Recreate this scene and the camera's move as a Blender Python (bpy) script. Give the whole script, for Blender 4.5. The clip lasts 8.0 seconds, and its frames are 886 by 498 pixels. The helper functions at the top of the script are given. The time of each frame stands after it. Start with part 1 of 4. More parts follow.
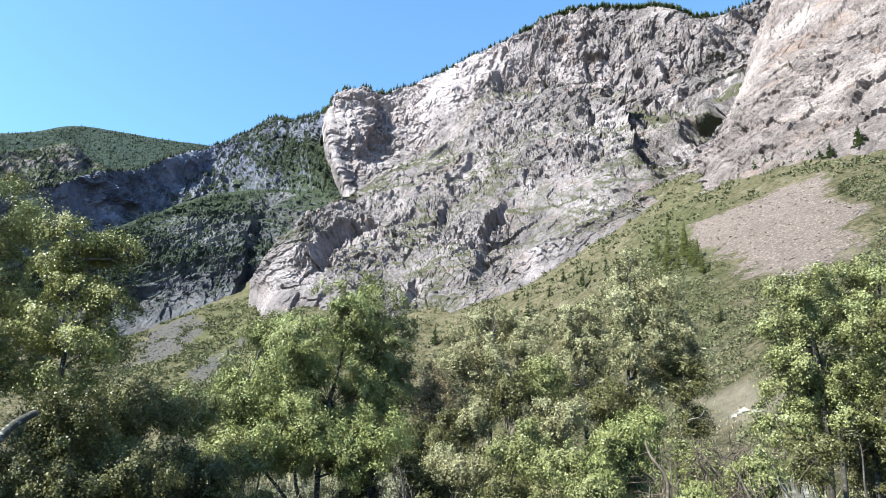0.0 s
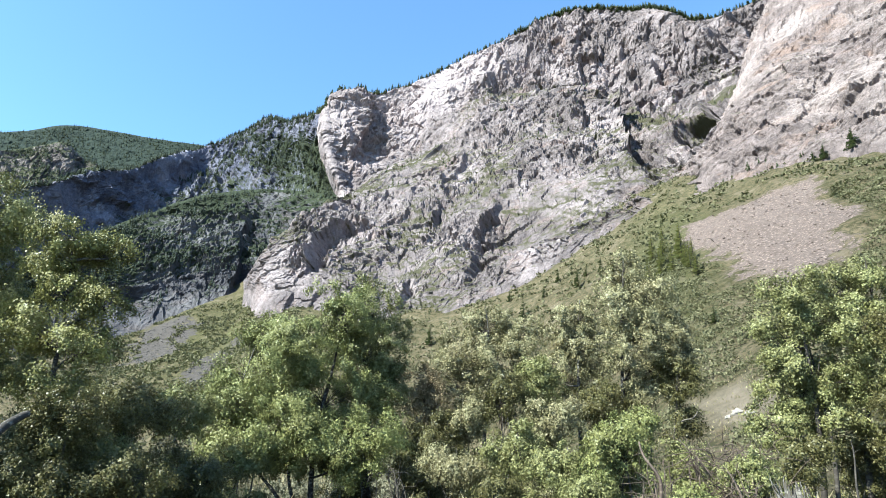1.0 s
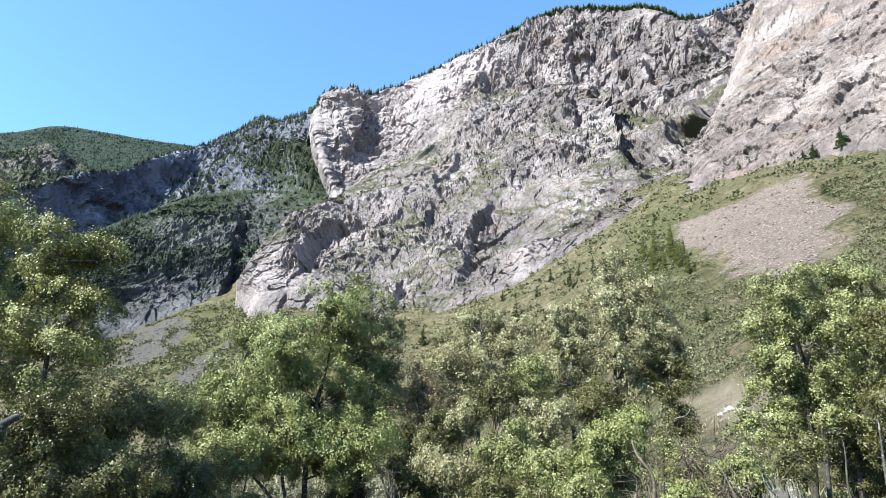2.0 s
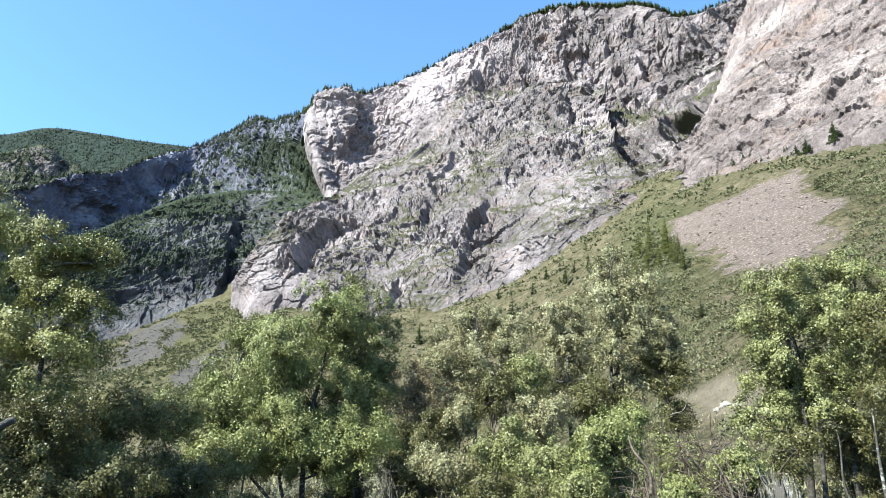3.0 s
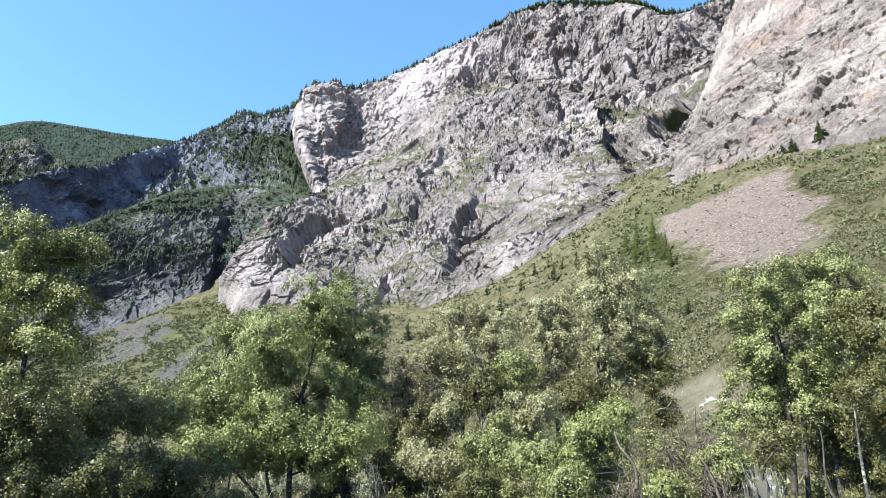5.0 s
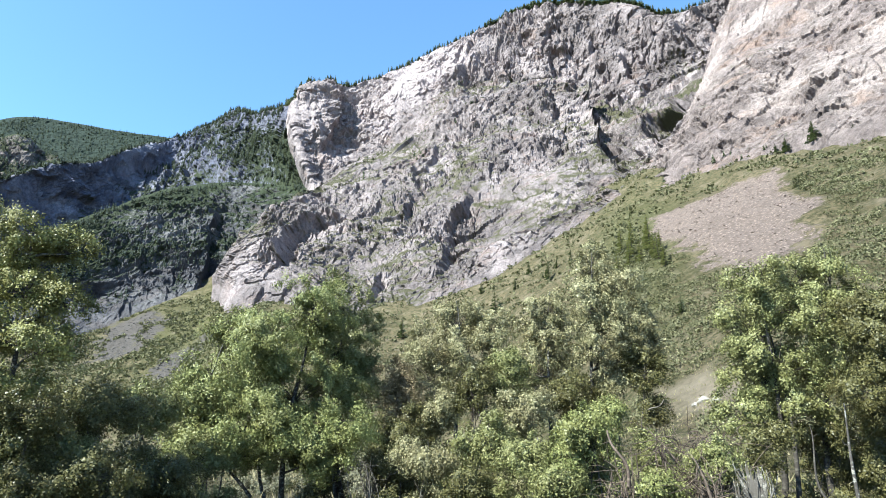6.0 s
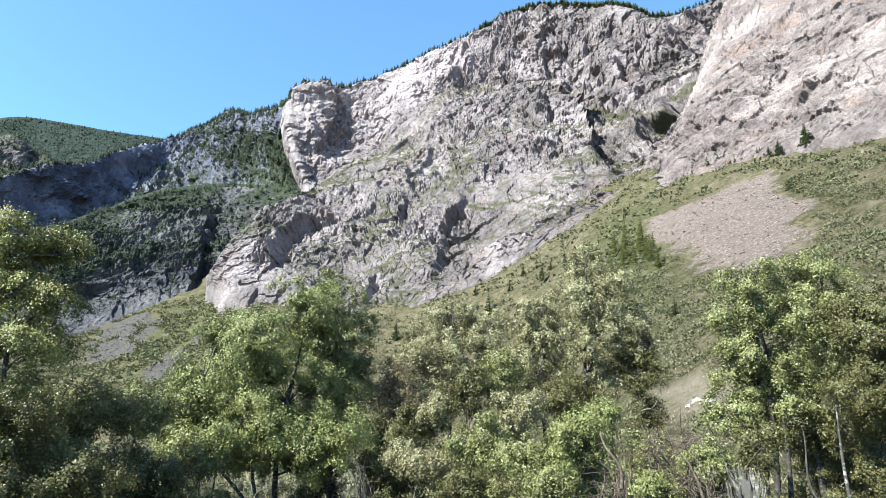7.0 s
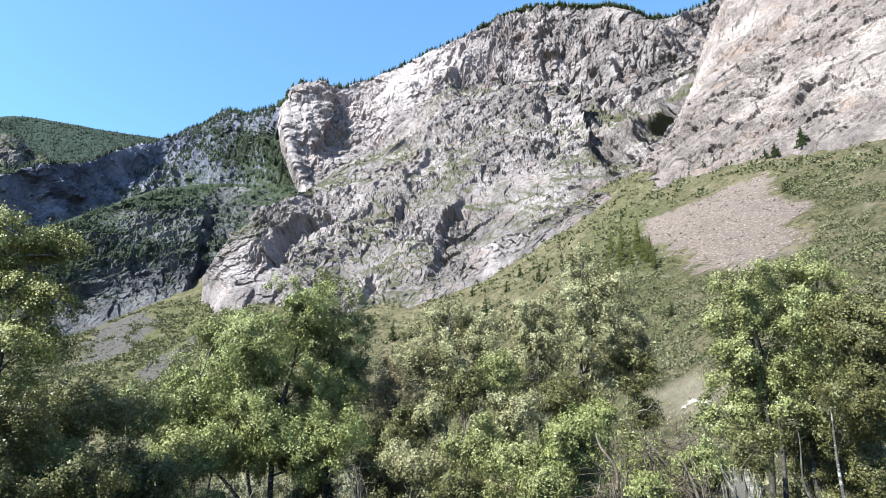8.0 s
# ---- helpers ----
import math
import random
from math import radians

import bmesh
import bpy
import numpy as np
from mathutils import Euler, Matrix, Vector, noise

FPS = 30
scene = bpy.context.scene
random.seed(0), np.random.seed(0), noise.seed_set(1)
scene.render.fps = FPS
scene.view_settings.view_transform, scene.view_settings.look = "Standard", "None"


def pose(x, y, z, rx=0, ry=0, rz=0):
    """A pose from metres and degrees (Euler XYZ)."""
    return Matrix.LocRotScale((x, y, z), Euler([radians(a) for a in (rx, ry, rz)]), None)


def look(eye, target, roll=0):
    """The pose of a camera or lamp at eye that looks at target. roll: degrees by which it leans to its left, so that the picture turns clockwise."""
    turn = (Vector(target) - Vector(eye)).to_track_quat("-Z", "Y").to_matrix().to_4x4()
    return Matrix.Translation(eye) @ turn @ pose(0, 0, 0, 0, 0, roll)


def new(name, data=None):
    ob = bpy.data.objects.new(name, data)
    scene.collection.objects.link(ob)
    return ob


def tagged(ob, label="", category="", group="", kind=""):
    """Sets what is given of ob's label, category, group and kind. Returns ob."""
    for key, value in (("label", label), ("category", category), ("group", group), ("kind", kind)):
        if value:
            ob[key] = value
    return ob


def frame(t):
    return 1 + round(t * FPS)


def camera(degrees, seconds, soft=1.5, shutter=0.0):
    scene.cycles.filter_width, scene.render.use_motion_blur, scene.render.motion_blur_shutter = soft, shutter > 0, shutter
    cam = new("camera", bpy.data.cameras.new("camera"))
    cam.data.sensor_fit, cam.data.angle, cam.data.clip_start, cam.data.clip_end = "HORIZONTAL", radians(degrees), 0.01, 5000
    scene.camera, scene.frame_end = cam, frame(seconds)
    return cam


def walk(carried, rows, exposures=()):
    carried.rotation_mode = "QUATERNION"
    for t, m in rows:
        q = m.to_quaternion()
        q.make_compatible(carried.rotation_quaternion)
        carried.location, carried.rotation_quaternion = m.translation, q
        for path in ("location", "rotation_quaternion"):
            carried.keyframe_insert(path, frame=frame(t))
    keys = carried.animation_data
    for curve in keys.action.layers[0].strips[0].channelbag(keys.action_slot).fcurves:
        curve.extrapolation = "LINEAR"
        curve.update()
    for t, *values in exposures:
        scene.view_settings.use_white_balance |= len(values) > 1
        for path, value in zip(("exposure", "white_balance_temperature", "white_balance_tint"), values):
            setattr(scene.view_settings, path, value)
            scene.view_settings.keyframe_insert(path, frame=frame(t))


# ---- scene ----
EXPOSURE = 2.17
cam = camera(70, 8.0, soft=0.7)
walk(cam, [
    (0, pose(0.000, 0.0, 1.6, 109.27, -1.27, 1.34)),
    (0.5, pose(0.002, 0.0, 1.6, 109.37, -1.33, 1.07)),
    (1, pose(0.004, 0.0, 1.6, 109.35, -1.25, 0.84)),
    (1.5, pose(0.006, 0.0, 1.6, 109.35, -1.12, 0.49)),
    (3, pose(0.012, 0.0, 1.6, 109.22, -0.10, 0.13)),
    (3.5, pose(0.014, 0.0, 1.6, 109.00, -0.00, 0.00)),
    (4, pose(0.016, 0.0, 1.6, 108.98, -0.15, -0.45)),
    (4.5, pose(0.022, 0.0, 1.6, 108.95, -0.04, -0.69)),
    (6, pose(0.040, 0.0, 1.6, 108.73, -0.06, -1.47)),
    (6.5, pose(0.046, 0.0, 1.6, 108.75, -0.04, -1.77)),
    (7, pose(0.052, 0.0, 1.6, 108.87, -0.00, -1.97)),
    (7.5, pose(0.058, 0.0, 1.6, 108.84, 0.00, -2.09)),
    (8, pose(0.064, 0.0, 1.6, 108.94, -0.06, -2.28)),
], exposures=[(0.0, EXPOSURE, 5800, -5), (8.0, EXPOSURE, 5800, -5)])

# ---- light ----
SUN_EL, SUN_AZ = 44.0, -127.0      # degrees; azimuth clockwise from +y
SUN_DIR = Vector((math.sin(radians(SUN_AZ)) * math.cos(radians(SUN_EL)),
                  math.cos(radians(SUN_AZ)) * math.cos(radians(SUN_EL)), math.sin(radians(SUN_EL))))
world = bpy.data.worlds.new("sky")
scene.world = world
world.use_nodes = True
wn = world.node_tree.nodes
sky = wn.new("ShaderNodeTexSky")
sky.sky_type = "NISHITA"
sky.sun_disc = False
sky.sun_elevation, sky.sun_rotation = radians(SUN_EL), radians(SUN_AZ)
sky.altitude, sky.air_density, sky.dust_density, sky.ozone_density = 500, 1.0, 0.0, 3.5
wn["Background"].inputs["Strength"].default_value = 0.088
world.node_tree.links.new(sky.outputs["Color"], wn["Background"].inputs["Color"])
sun_data = bpy.data.lights.new("sun", "SUN")
sun_data.energy, sun_data.angle, sun_data.color = 5.0, radians(0.5), (1.0, 0.93, 0.82)
sun = new("sun", sun_data)
sun.matrix_world = look(SUN_DIR * 100, (0, 0, 0))


# ---- materials ----
class Nodes:
    """Short hand for building a node material."""

    def __init__(self, name):
        self.mat = bpy.data.materials.new(name)
        self.mat.use_nodes = True
        self.tree = self.mat.node_tree
        self.bsdf = self.tree.nodes["Principled BSDF"]

    def node(self, kind, **values):
        n = self.tree.nodes.new("ShaderNode" + kind)
        for key, value in values.items():
            n.inputs[key.replace("_", " ")].default_value = value
        return n

    def link(self, a, b):
        self.tree.links.new(a, b)

    def place(self, scale=(1, 1, 1), turn=(0, 0, 0)):
        geo = self.node("NewGeometry")
        m = self.node("Mapping")
        m.inputs["Scale"].default_value = scale
        m.inputs["Rotation"].default_value = turn
        self.link(geo.outputs["Position"], m.inputs["Vector"])
        return m.outputs["Vector"]

    def noise(self, scale, detail=6.0, rough=0.6, vec=None):
        n = self.node("TexNoise", Scale=scale, Detail=detail, Roughness=rough)
        self.link(vec if vec else self.place(), n.inputs["Vector"])
        return n.outputs["Fac"]

    def ramp(self, fac, *stops):
        n = self.node("ValToRGB")
        els = n.color_ramp.elements
        while len(els) < len(stops):
            els.new(0.5)
        for e, (pos, col) in zip(els, stops):
            e.position = pos
            e.color = (*col, 1) if len(col) == 3 else (col[0], col[0], col[0], 1)
        self.link(fac, n.inputs["Fac"])
        return n.outputs["Color"]

    def mix(self, fac, a, b):
        n = self.tree.nodes.new("ShaderNodeMix")
        n.data_type = "RGBA"
        for sock, value in ((n.inputs[0], fac), (n.inputs[6], a), (n.inputs[7], b)):
            if isinstance(value, (int, float)):
                sock.default_value = value
            elif isinstance(value, tuple):
                sock.default_value = (*value, 1)
            else:
                self.link(value, sock)
        return n.outputs[2]

    def math(self, op, a, b):
        n = self.tree.nodes.new("ShaderNodeMath")
        n.operation = op
        for sock, value in zip(n.inputs, (a, b)):
            if isinstance(value, (int, float)):
                sock.default_value = value
            else:
                self.link(value, sock)
        return n.outputs[0]

    def attr(self, name):
        n = self.tree.nodes.new("ShaderNodeAttribute")
        n.attribute_name = name
        return n.outputs["Fac"]

    def bump(self, height, strength, distance):
        n = self.node("Bump", Strength=strength, Distance=distance)
        self.link(height, n.inputs["Height"])
        self.link(n.outputs["Normal"], self.bsdf.inputs["Normal"])

    def done(self, color, rough=0.9, spec=0.2):
        if isinstance(color, tuple):
            self.bsdf.inputs["Base Color"].default_value = (*color, 1)
        else:
            self.link(color, self.bsdf.inputs["Base Color"])
        self.bsdf.inputs["Roughness"].default_value = rough
        self.bsdf.inputs["Specular IOR Level"].default_value = spec
        return self.mat


def rock_material(name, dark, mid, pale, rust, grass):
    """Weathered rock: broad colour zones, slanting beds, dark joints, fine grain, and grass on the ledges."""
    n = Nodes(name)
    broad = n.noise(0.012, 5)
    streak = n.noise(0.06, 8, 0.75, n.place((1.0, 1.0, 0.5), (0, radians(35), 0)))
    fine = n.noise(0.22, 8, 0.8)
    joint = n.node("TexVoronoi", Scale=0.11, Detail=2.0, Roughness=0.7)
    joint.feature = "DISTANCE_TO_EDGE"
    where = n.node("VectorMath")
    where.operation = "MULTIPLY_ADD"
    wobble = n.node("TexNoise", Scale=0.07, Detail=3.0)
    n.link(n.place(), wobble.inputs["Vector"])
    n.link(wobble.outputs["Color"], where.inputs[0])
    where.inputs[1].default_value = (14, 14, 14)
    n.link(n.place((1.0, 1.0, 0.6), (0, radians(25), 0)), where.inputs[2])
    n.link(where.outputs[0], joint.inputs["Vector"])
    gap = n.ramp(joint.outputs["Distance"], (0.0, (0,)), (0.16, (1,)))
    base = n.mix(n.ramp(streak, (0.36, (0,)), (0.66, (1,))), dark, mid)
    base = n.mix(n.ramp(broad, (0.48, (0,)), (0.66, (1,))), base, pale)
    base = n.mix(n.math("MULTIPLY", n.ramp(n.noise(0.02, 6, 0.7, n.place((1, 1, 1.7))), (0.54, (0,)), (0.66, (1,))), 0.6), base, rust)
    base = n.mix(n.attr("pale"), base, pale)
    base = n.mix(n.ramp(fine, (0.36, (0.5,)), (0.56, (0,))), base, tuple(c * 0.7 for c in dark))
    base = n.mix(n.ramp(fine, (0.56, (0,)), (0.72, (0.4,))), base, pale)
    base = n.mix(n.ramp(joint.outputs["Distance"], (0.0, (0.3,)), (0.05, (0,))), base, tuple(c * 0.5 for c in dark))
    green = n.mix(n.noise(0.06, 5), grass, tuple(c * 0.45 for c in grass))
    veg = n.ramp(n.math("ADD", n.attr("veg"), n.math("MULTIPLY", n.math("SUBTRACT", n.noise(0.11, 5, 0.7), 0.5), 0.9)), (0.42, (0,)), (0.6, (1,)))
    base = n.mix(veg, base, green)
    n.bump(n.math("ADD", n.math("MULTIPLY", gap, 0.2), n.math("MULTIPLY", fine, 2.0)), 1.0, 2.4)
    return n.done(base, 0.95, 0.15)


ROCK = rock_material("grey_rock", (0.090, 0.074, 0.077), (0.242, 0.199, 0.205), (0.389, 0.324, 0.334), (0.257, 0.177, 0.159), (0.094, 0.087, 0.052))
PINK = rock_material("pinkish_rock", (0.118, 0.093, 0.091), (0.285, 0.226, 0.222), (0.410, 0.336, 0.325), (0.311, 0.207, 0.167), (0.076, 0.074, 0.038))
# Blue of haze over the far cliffs is mixed into this rock colour.
HAZY_ROCK = rock_material("hazy_blue_rock", (0.078, 0.077, 0.111), (0.159, 0.158, 0.214), (0.238, 0.231, 0.290), (0.183, 0.155, 0.174), (0.045, 0.053, 0.030))
# A darker, purplish copy of it that carries the buttress's shade.
SHADE_ROCK = rock_material("shade_purple_rock", (0.053, 0.050, 0.059), (0.112, 0.106, 0.120), (0.195, 0.180, 0.190), (0.142, 0.114, 0.109), (0.040, 0.049, 0.027))
BROWN = rock_material("brown_rock", (0.072, 0.059, 0.059), (0.180, 0.149, 0.147), (0.275, 0.233, 0.228), (0.209, 0.152, 0.128), (0.051, 0.057, 0.027))
HILL_WOOD = rock_material("wooded_hill", (0.051, 0.060, 0.044), (0.064, 0.071, 0.051), (0.085, 0.088, 0.068), (0.076, 0.072, 0.053), (0.024, 0.034, 0.026))


def ground_material():
    """Dry mountain steppe: straw and green grass, bare soil, grey scree tongues."""
    n = Nodes("steppe_ground")
    patches = n.noise(0.035, 7, 0.65)
    small = n.noise(0.5, 6, 0.7)
    col = n.mix(n.ramp(patches, (0.38, (0,)), (0.62, (1,))), (0.075, 0.059, 0.034), (0.132, 0.104, 0.067))
    col = n.mix(n.ramp(small, (0.40, (0.9,)), (0.56, (0,))), col, (0.030, 0.032, 0.014))
    col = n.mix(n.ramp(n.noise(0.09, 6, 0.7), (0.52, (0,)), (0.66, (0.7,))), col, (0.148, 0.119, 0.087))
    col = n.mix(n.ramp(n.noise(0.22, 6, 0.75), (0.36, (0.85,)), (0.50, (0,))), col, (0.040, 0.039, 0.019))
    col = n.mix(n.math("MULTIPLY", n.attr("lush_dim"), 0.7), col, n.mix(small, (0.039, 0.043, 0.016), (0.067, 0.066, 0.027)))
    rubble = n.node("TexVoronoi", Scale=0.85, Detail=1.0, Roughness=0.8)
    n.link(n.place(), rubble.inputs["Vector"])
    tone = n.node("SeparateColor")
    n.link(rubble.outputs["Color"], tone.inputs[0])
    stone = n.mix(n.math("ADD", n.math("MULTIPLY", tone.outputs[0], 0.55), n.math("MULTIPLY", n.noise(0.09, 5), 0.6)), (0.090, 0.065, 0.058), (0.260, 0.195, 0.176))
    stone = n.mix(n.ramp(rubble.outputs["Distance"], (0.45, (0,)), (0.9, (0.6,))), stone, (0.045, 0.038, 0.034))
    scree = n.ramp(n.math("ADD", n.attr("scree"), n.math("MULTIPLY", n.math("SUBTRACT", n.noise(0.16, 7, 0.8), 0.5), 1.9)), (0.44, (0,)), (0.54, (1,)))
    # Left scree is coloured darker for the grazing light it lies in.
    stone = n.mix(n.attr("dim_scree"), stone, n.mix(n.math("MULTIPLY", tone.outputs[1], 0.8), (0.027, 0.024, 0.024), (0.069, 0.062, 0.060)))
    col = n.mix(n.attr("bare"), col, n.mix(small, (0.128, 0.101, 0.078), (0.240, 0.199, 0.156)))
    col = n.mix(scree, col, stone)
    n.bump(n.noise(0.45, 8, 0.8), 1.0, 2.0)
    return n.done(col, 0.95, 0.1)


GROUND = ground_material()


def leaf_material(name, a, b, gloss=0.45, through_light=0.09):
    n = Nodes(name)
    geo = n.node("NewGeometry")
    col = n.mix(n.ramp(geo.outputs["Random Per Island"], (0.3, (0,)), (1.0, (1,))), tuple(c * 0.85 for c in a), b)
    col = n.mix(n.math("MULTIPLY", n.attr("tone"), 0.5), col, (a[0] * 0.75, a[1] * 0.62, a[2] * 0.6))
    n.done(col, gloss, 0.2)
    tr = n.node("BsdfTranslucent")
    n.link(n.mix(0.5, col, (0.215, 0.250, 0.075)), tr.inputs["Color"])
    mx = n.node("MixShader", Fac=through_light)
    n.link(n.bsdf.outputs[0], mx.inputs[1])
    n.link(tr.outputs[0], mx.inputs[2])
    n.link(mx.outputs[0], n.tree.nodes["Material Output"].inputs["Surface"])
    return n.mat


LEAF_BIRCH = leaf_material("birch_leaf", (0.112, 0.116, 0.041), (0.24, 0.234, 0.106))
LEAF_YELLOW = leaf_material("yellowing_leaf", (0.124, 0.120, 0.034), (0.218, 0.209, 0.081))
LEAF_WILLOW = leaf_material("willow_leaf", (0.140, 0.130, 0.065), (0.286, 0.257, 0.148))
# Dark foliage; its colour also carries the deep shade inside the grove.
LEAF_DARK_SHADE = leaf_material("dark_shade_leaf", (0.061, 0.058, 0.022), (0.129, 0.115, 0.046))
LEAF_FRESH = leaf_material("fresh_leaf", (0.121, 0.131, 0.044), (0.244, 0.246, 0.098))
LEAF_LARCH = leaf_material("young_larch_needle", (0.131, 0.129, 0.053), (0.225, 0.207, 0.093), 0.8, 0.2)
LEAF_DRY = leaf_material("dry_leaf", (0.137, 0.107, 0.061), (0.271, 0.210, 0.132), 0.8, 0.15)
SAGE = leaf_material("sage_leaf", (0.119, 0.115, 0.077), (0.238, 0.220, 0.154), 0.9, 0.1)
NEEDLE = leaf_material("conifer_needle", (0.046, 0.062, 0.034), (0.092, 0.110, 0.058), 0.7, 0.1)
# Conifer needles for the far woods, with the blue-grey of haze in the colour.
NEEDLE_HAZY = leaf_material("hazy_conifer_needle", (0.036, 0.046, 0.040), (0.058, 0.068, 0.056), 0.8, 0.1)
SHRUB = leaf_material("steppe_shrub_leaf", (0.072, 0.070, 0.036), (0.122, 0.112, 0.062), 0.8, 0.12)


def bark_material(name, pale, dark, amount):
    n = Nodes(name)
    band = n.noise(7.0, 6, 0.75, n.place((0.8, 0.8, 1.5)))
    col = n.mix(n.ramp(band, (amount, (0,)), (amount + 0.08, (1,))), dark, pale)
    n.bump(band, 0.6, 0.02)
    return n.done(col, 0.8, 0.25)


BARK_BIRCH = bark_material("birch_bark", (0.175, 0.164, 0.147), (0.032, 0.027, 0.024), 0.52)
BARK_GREY = bark_material("grey_bark", (0.119, 0.105, 0.087), (0.042, 0.035, 0.028), 0.5)
# Darker copy of birch bark, with the shade of the right-hand grove in it.
BARK_SHADED = bark_material("shaded_birch_bark", (0.062, 0.054, 0.045), (0.026, 0.021, 0.018), 0.5)
TWIG = bark_material("dark_twig", (0.059, 0.045, 0.035), (0.028, 0.021, 0.017), 0.5)
WOOD_DEAD = bark_material("bleached_wood", (0.126, 0.108, 0.091), (0.063, 0.052, 0.045), 0.42)


def stone_material(name, a, b):
    n = Nodes(name)
    info = n.node("NewGeometry")
    col = n.mix(info.outputs["Random Per Island"], a, b)
    col = n.mix(n.ramp(n.noise(2.5, 6, 0.7), (0.35, (0.5,)), (0.6, (0,))), col, tuple(c * 0.5 for c in a))
    return n.done(col, 0.9, 0.2)


STONE = stone_material("scree_stone", (0.098, 0.073, 0.066), (0.240, 0.186, 0.167))
# Scree stones toned down for the weak light on the left slope.
STONE_DIMMED = stone_material("dimmed_stone", (0.044, 0.040, 0.039), (0.105, 0.096, 0.092))
STONE_PALE = stone_material("pale_stone", (0.145, 0.128, 0.110), (0.25, 0.225, 0.198))

BROWN_WOOD = bark_material("brown_dead_wood", (0.112, 0.084, 0.066), (0.049, 0.035, 0.028), 0.5)
WOOD_PALE = bark_material("bleached_stump_wood", (0.17, 0.155, 0.138), (0.06, 0.052, 0.046), 0.5)
STRAW = leaf_material("dry_grass_blade", (0.140, 0.115, 0.063), (0.266, 0.224, 0.133), 0.8, 0.2)

# ---- numeric noise ----
TABLE = np.random.RandomState(7).permutation(4096)
GRAD = np.random.RandomState(8).normal(size=(4096, 3))
GRAD /= np.linalg.norm(GRAD, axis=1)[:, None]


def hashed(i, j, k):
    return TABLE[(TABLE[(TABLE[i & 4095] + j) & 4095] + k) & 4095]


def perlin(p):
    i = np.floor(p).astype(np.int64)
    f = p - i
    w = f * f * f * (f * (f * 6 - 15) + 10)
    out = np.zeros(len(p))
    for a in (0, 1):
        for b in (0, 1):
            for c in (0, 1):
                g = GRAD[hashed(i[:, 0] + a, i[:, 1] + b, i[:, 2] + c)]
                d = g[:, 0] * (f[:, 0] - a) + g[:, 1] * (f[:, 1] - b) + g[:, 2] * (f[:, 2] - c)
                wt = (w[:, 0] if a else 1 - w[:, 0]) * (w[:, 1] if b else 1 - w[:, 1]) * (w[:, 2] if c else 1 - w[:, 2])
                out += d * wt
    return out * 1.5


def fractal(p, octaves, ridged=False):
    out, amp = np.zeros(len(p)), 1.0
    for o in range(octaves):
        v = perlin(p * 2.03 ** o + 17.3 * o)
        out += amp * (0.5 - np.abs(v) * 1.4 if ridged else v)
        amp *= 0.5
    return out


TURN = np.array(Euler((0.5, 0.35, 0.7)).to_matrix())


def crags(p, seed=0, slit=0.0):
    """Broken rock: overlapping flat-sided points, highest at scattered centres, with sharp creases where they meet; about -1 to 1."""
    base = np.floor(p).astype(np.int64)
    best = np.full(len(p), 1e9)
    second = best.copy()
    for a in (-1, 0, 1):
        for b in (-1, 0, 1):
            for c in (-1, 0, 1):
                cell = base + (a, b, c)
                h = hashed(cell[:, 0] + seed, cell[:, 1], cell[:, 2])
                g = GRAD[h]
                off = (p - (cell + 0.5 + 0.45 * g)) @ TURN
                k = GRAD[(h + 991) & 4095]
                d = np.abs(off[:, 0] + 0.35 * off[:, 2]) * (1 + 0.5 * k[:, 0]) + np.abs(off[:, 1]) * (1 + 0.5 * k[:, 1]) + np.abs(off[:, 2]) * (1 + 0.5 * k[:, 2])
                d = d + 0.45 * g[:, 1]
                second = np.minimum(second, np.maximum(best, d))
                best = np.minimum(best, d)
    return 0.8 - 1.6 * best - slit * np.exp(-(second - best) / 0.07)


def blocks(p, seed=0):
    """Joint blocks: every cell of a scattered pattern is a flat facet with a tilt and a height of its own; about -1 to 1."""
    base = np.floor(p).astype(np.int64)
    best = np.full(len(p), 1e9)
    value = np.zeros(len(p))
    for a in (-1, 0, 1):
        for b in (-1, 0, 1):
            for c in (-1, 0, 1):
                cell = base + (a, b, c)
                h = hashed(cell[:, 0] + seed, cell[:, 1], cell[:, 2])
                off = p - (cell + 0.5 + 0.42 * GRAD[h])
                d = (off * off).sum(1)
                near = d < best
                best[near] = d[near]
                v = 1.3 * (off * GRAD[(h + 991) & 4095]).sum(1) + 0.38 * GRAD[(h + 77) & 4095][:, 0]
                value[near] = v[near]
    return value


# ---- mesh helpers ----
def mesh_from(name, verts, faces, material, smooth=False, attributes=()):
    """A mesh from numpy arrays: faces all with the same number of corners."""
    me = bpy.data.meshes.new(name)
    verts = np.asarray(verts, dtype=np.float32)
    faces = np.asarray(faces, dtype=np.int32)
    k = faces.shape[1]
    me.vertices.add(len(verts))
    me.vertices.foreach_set("co", verts.ravel())
    me.loops.add(faces.size)
    me.loops.foreach_set("vertex_index", faces.ravel())
    me.polygons.add(len(faces))
    me.polygons.foreach_set("loop_start", np.arange(0, faces.size, k, dtype=np.int32))
    me.polygons.foreach_set("use_smooth", np.full(len(faces), smooth))
    for label, values in attributes:
        at = me.attributes.new(label, "FLOAT", "POINT")
        at.data.foreach_set("value", np.asarray(values, dtype=np.float32))
    me.update(calc_edges=True)
    me.materials.append(material)
    return me


def part(name, data, parent, label="", kind=""):
    ob = new(name, data)
    ob.parent = parent
    return tagged(ob, label, kind=kind)


def grid_faces(nv, nu):
    i = np.arange(nv * nu).reshape(nv, nu)
    return np.stack([i[:-1, :-1], i[:-1, 1:], i[1:, 1:], i[1:, :-1]], -1).reshape(-1, 4)


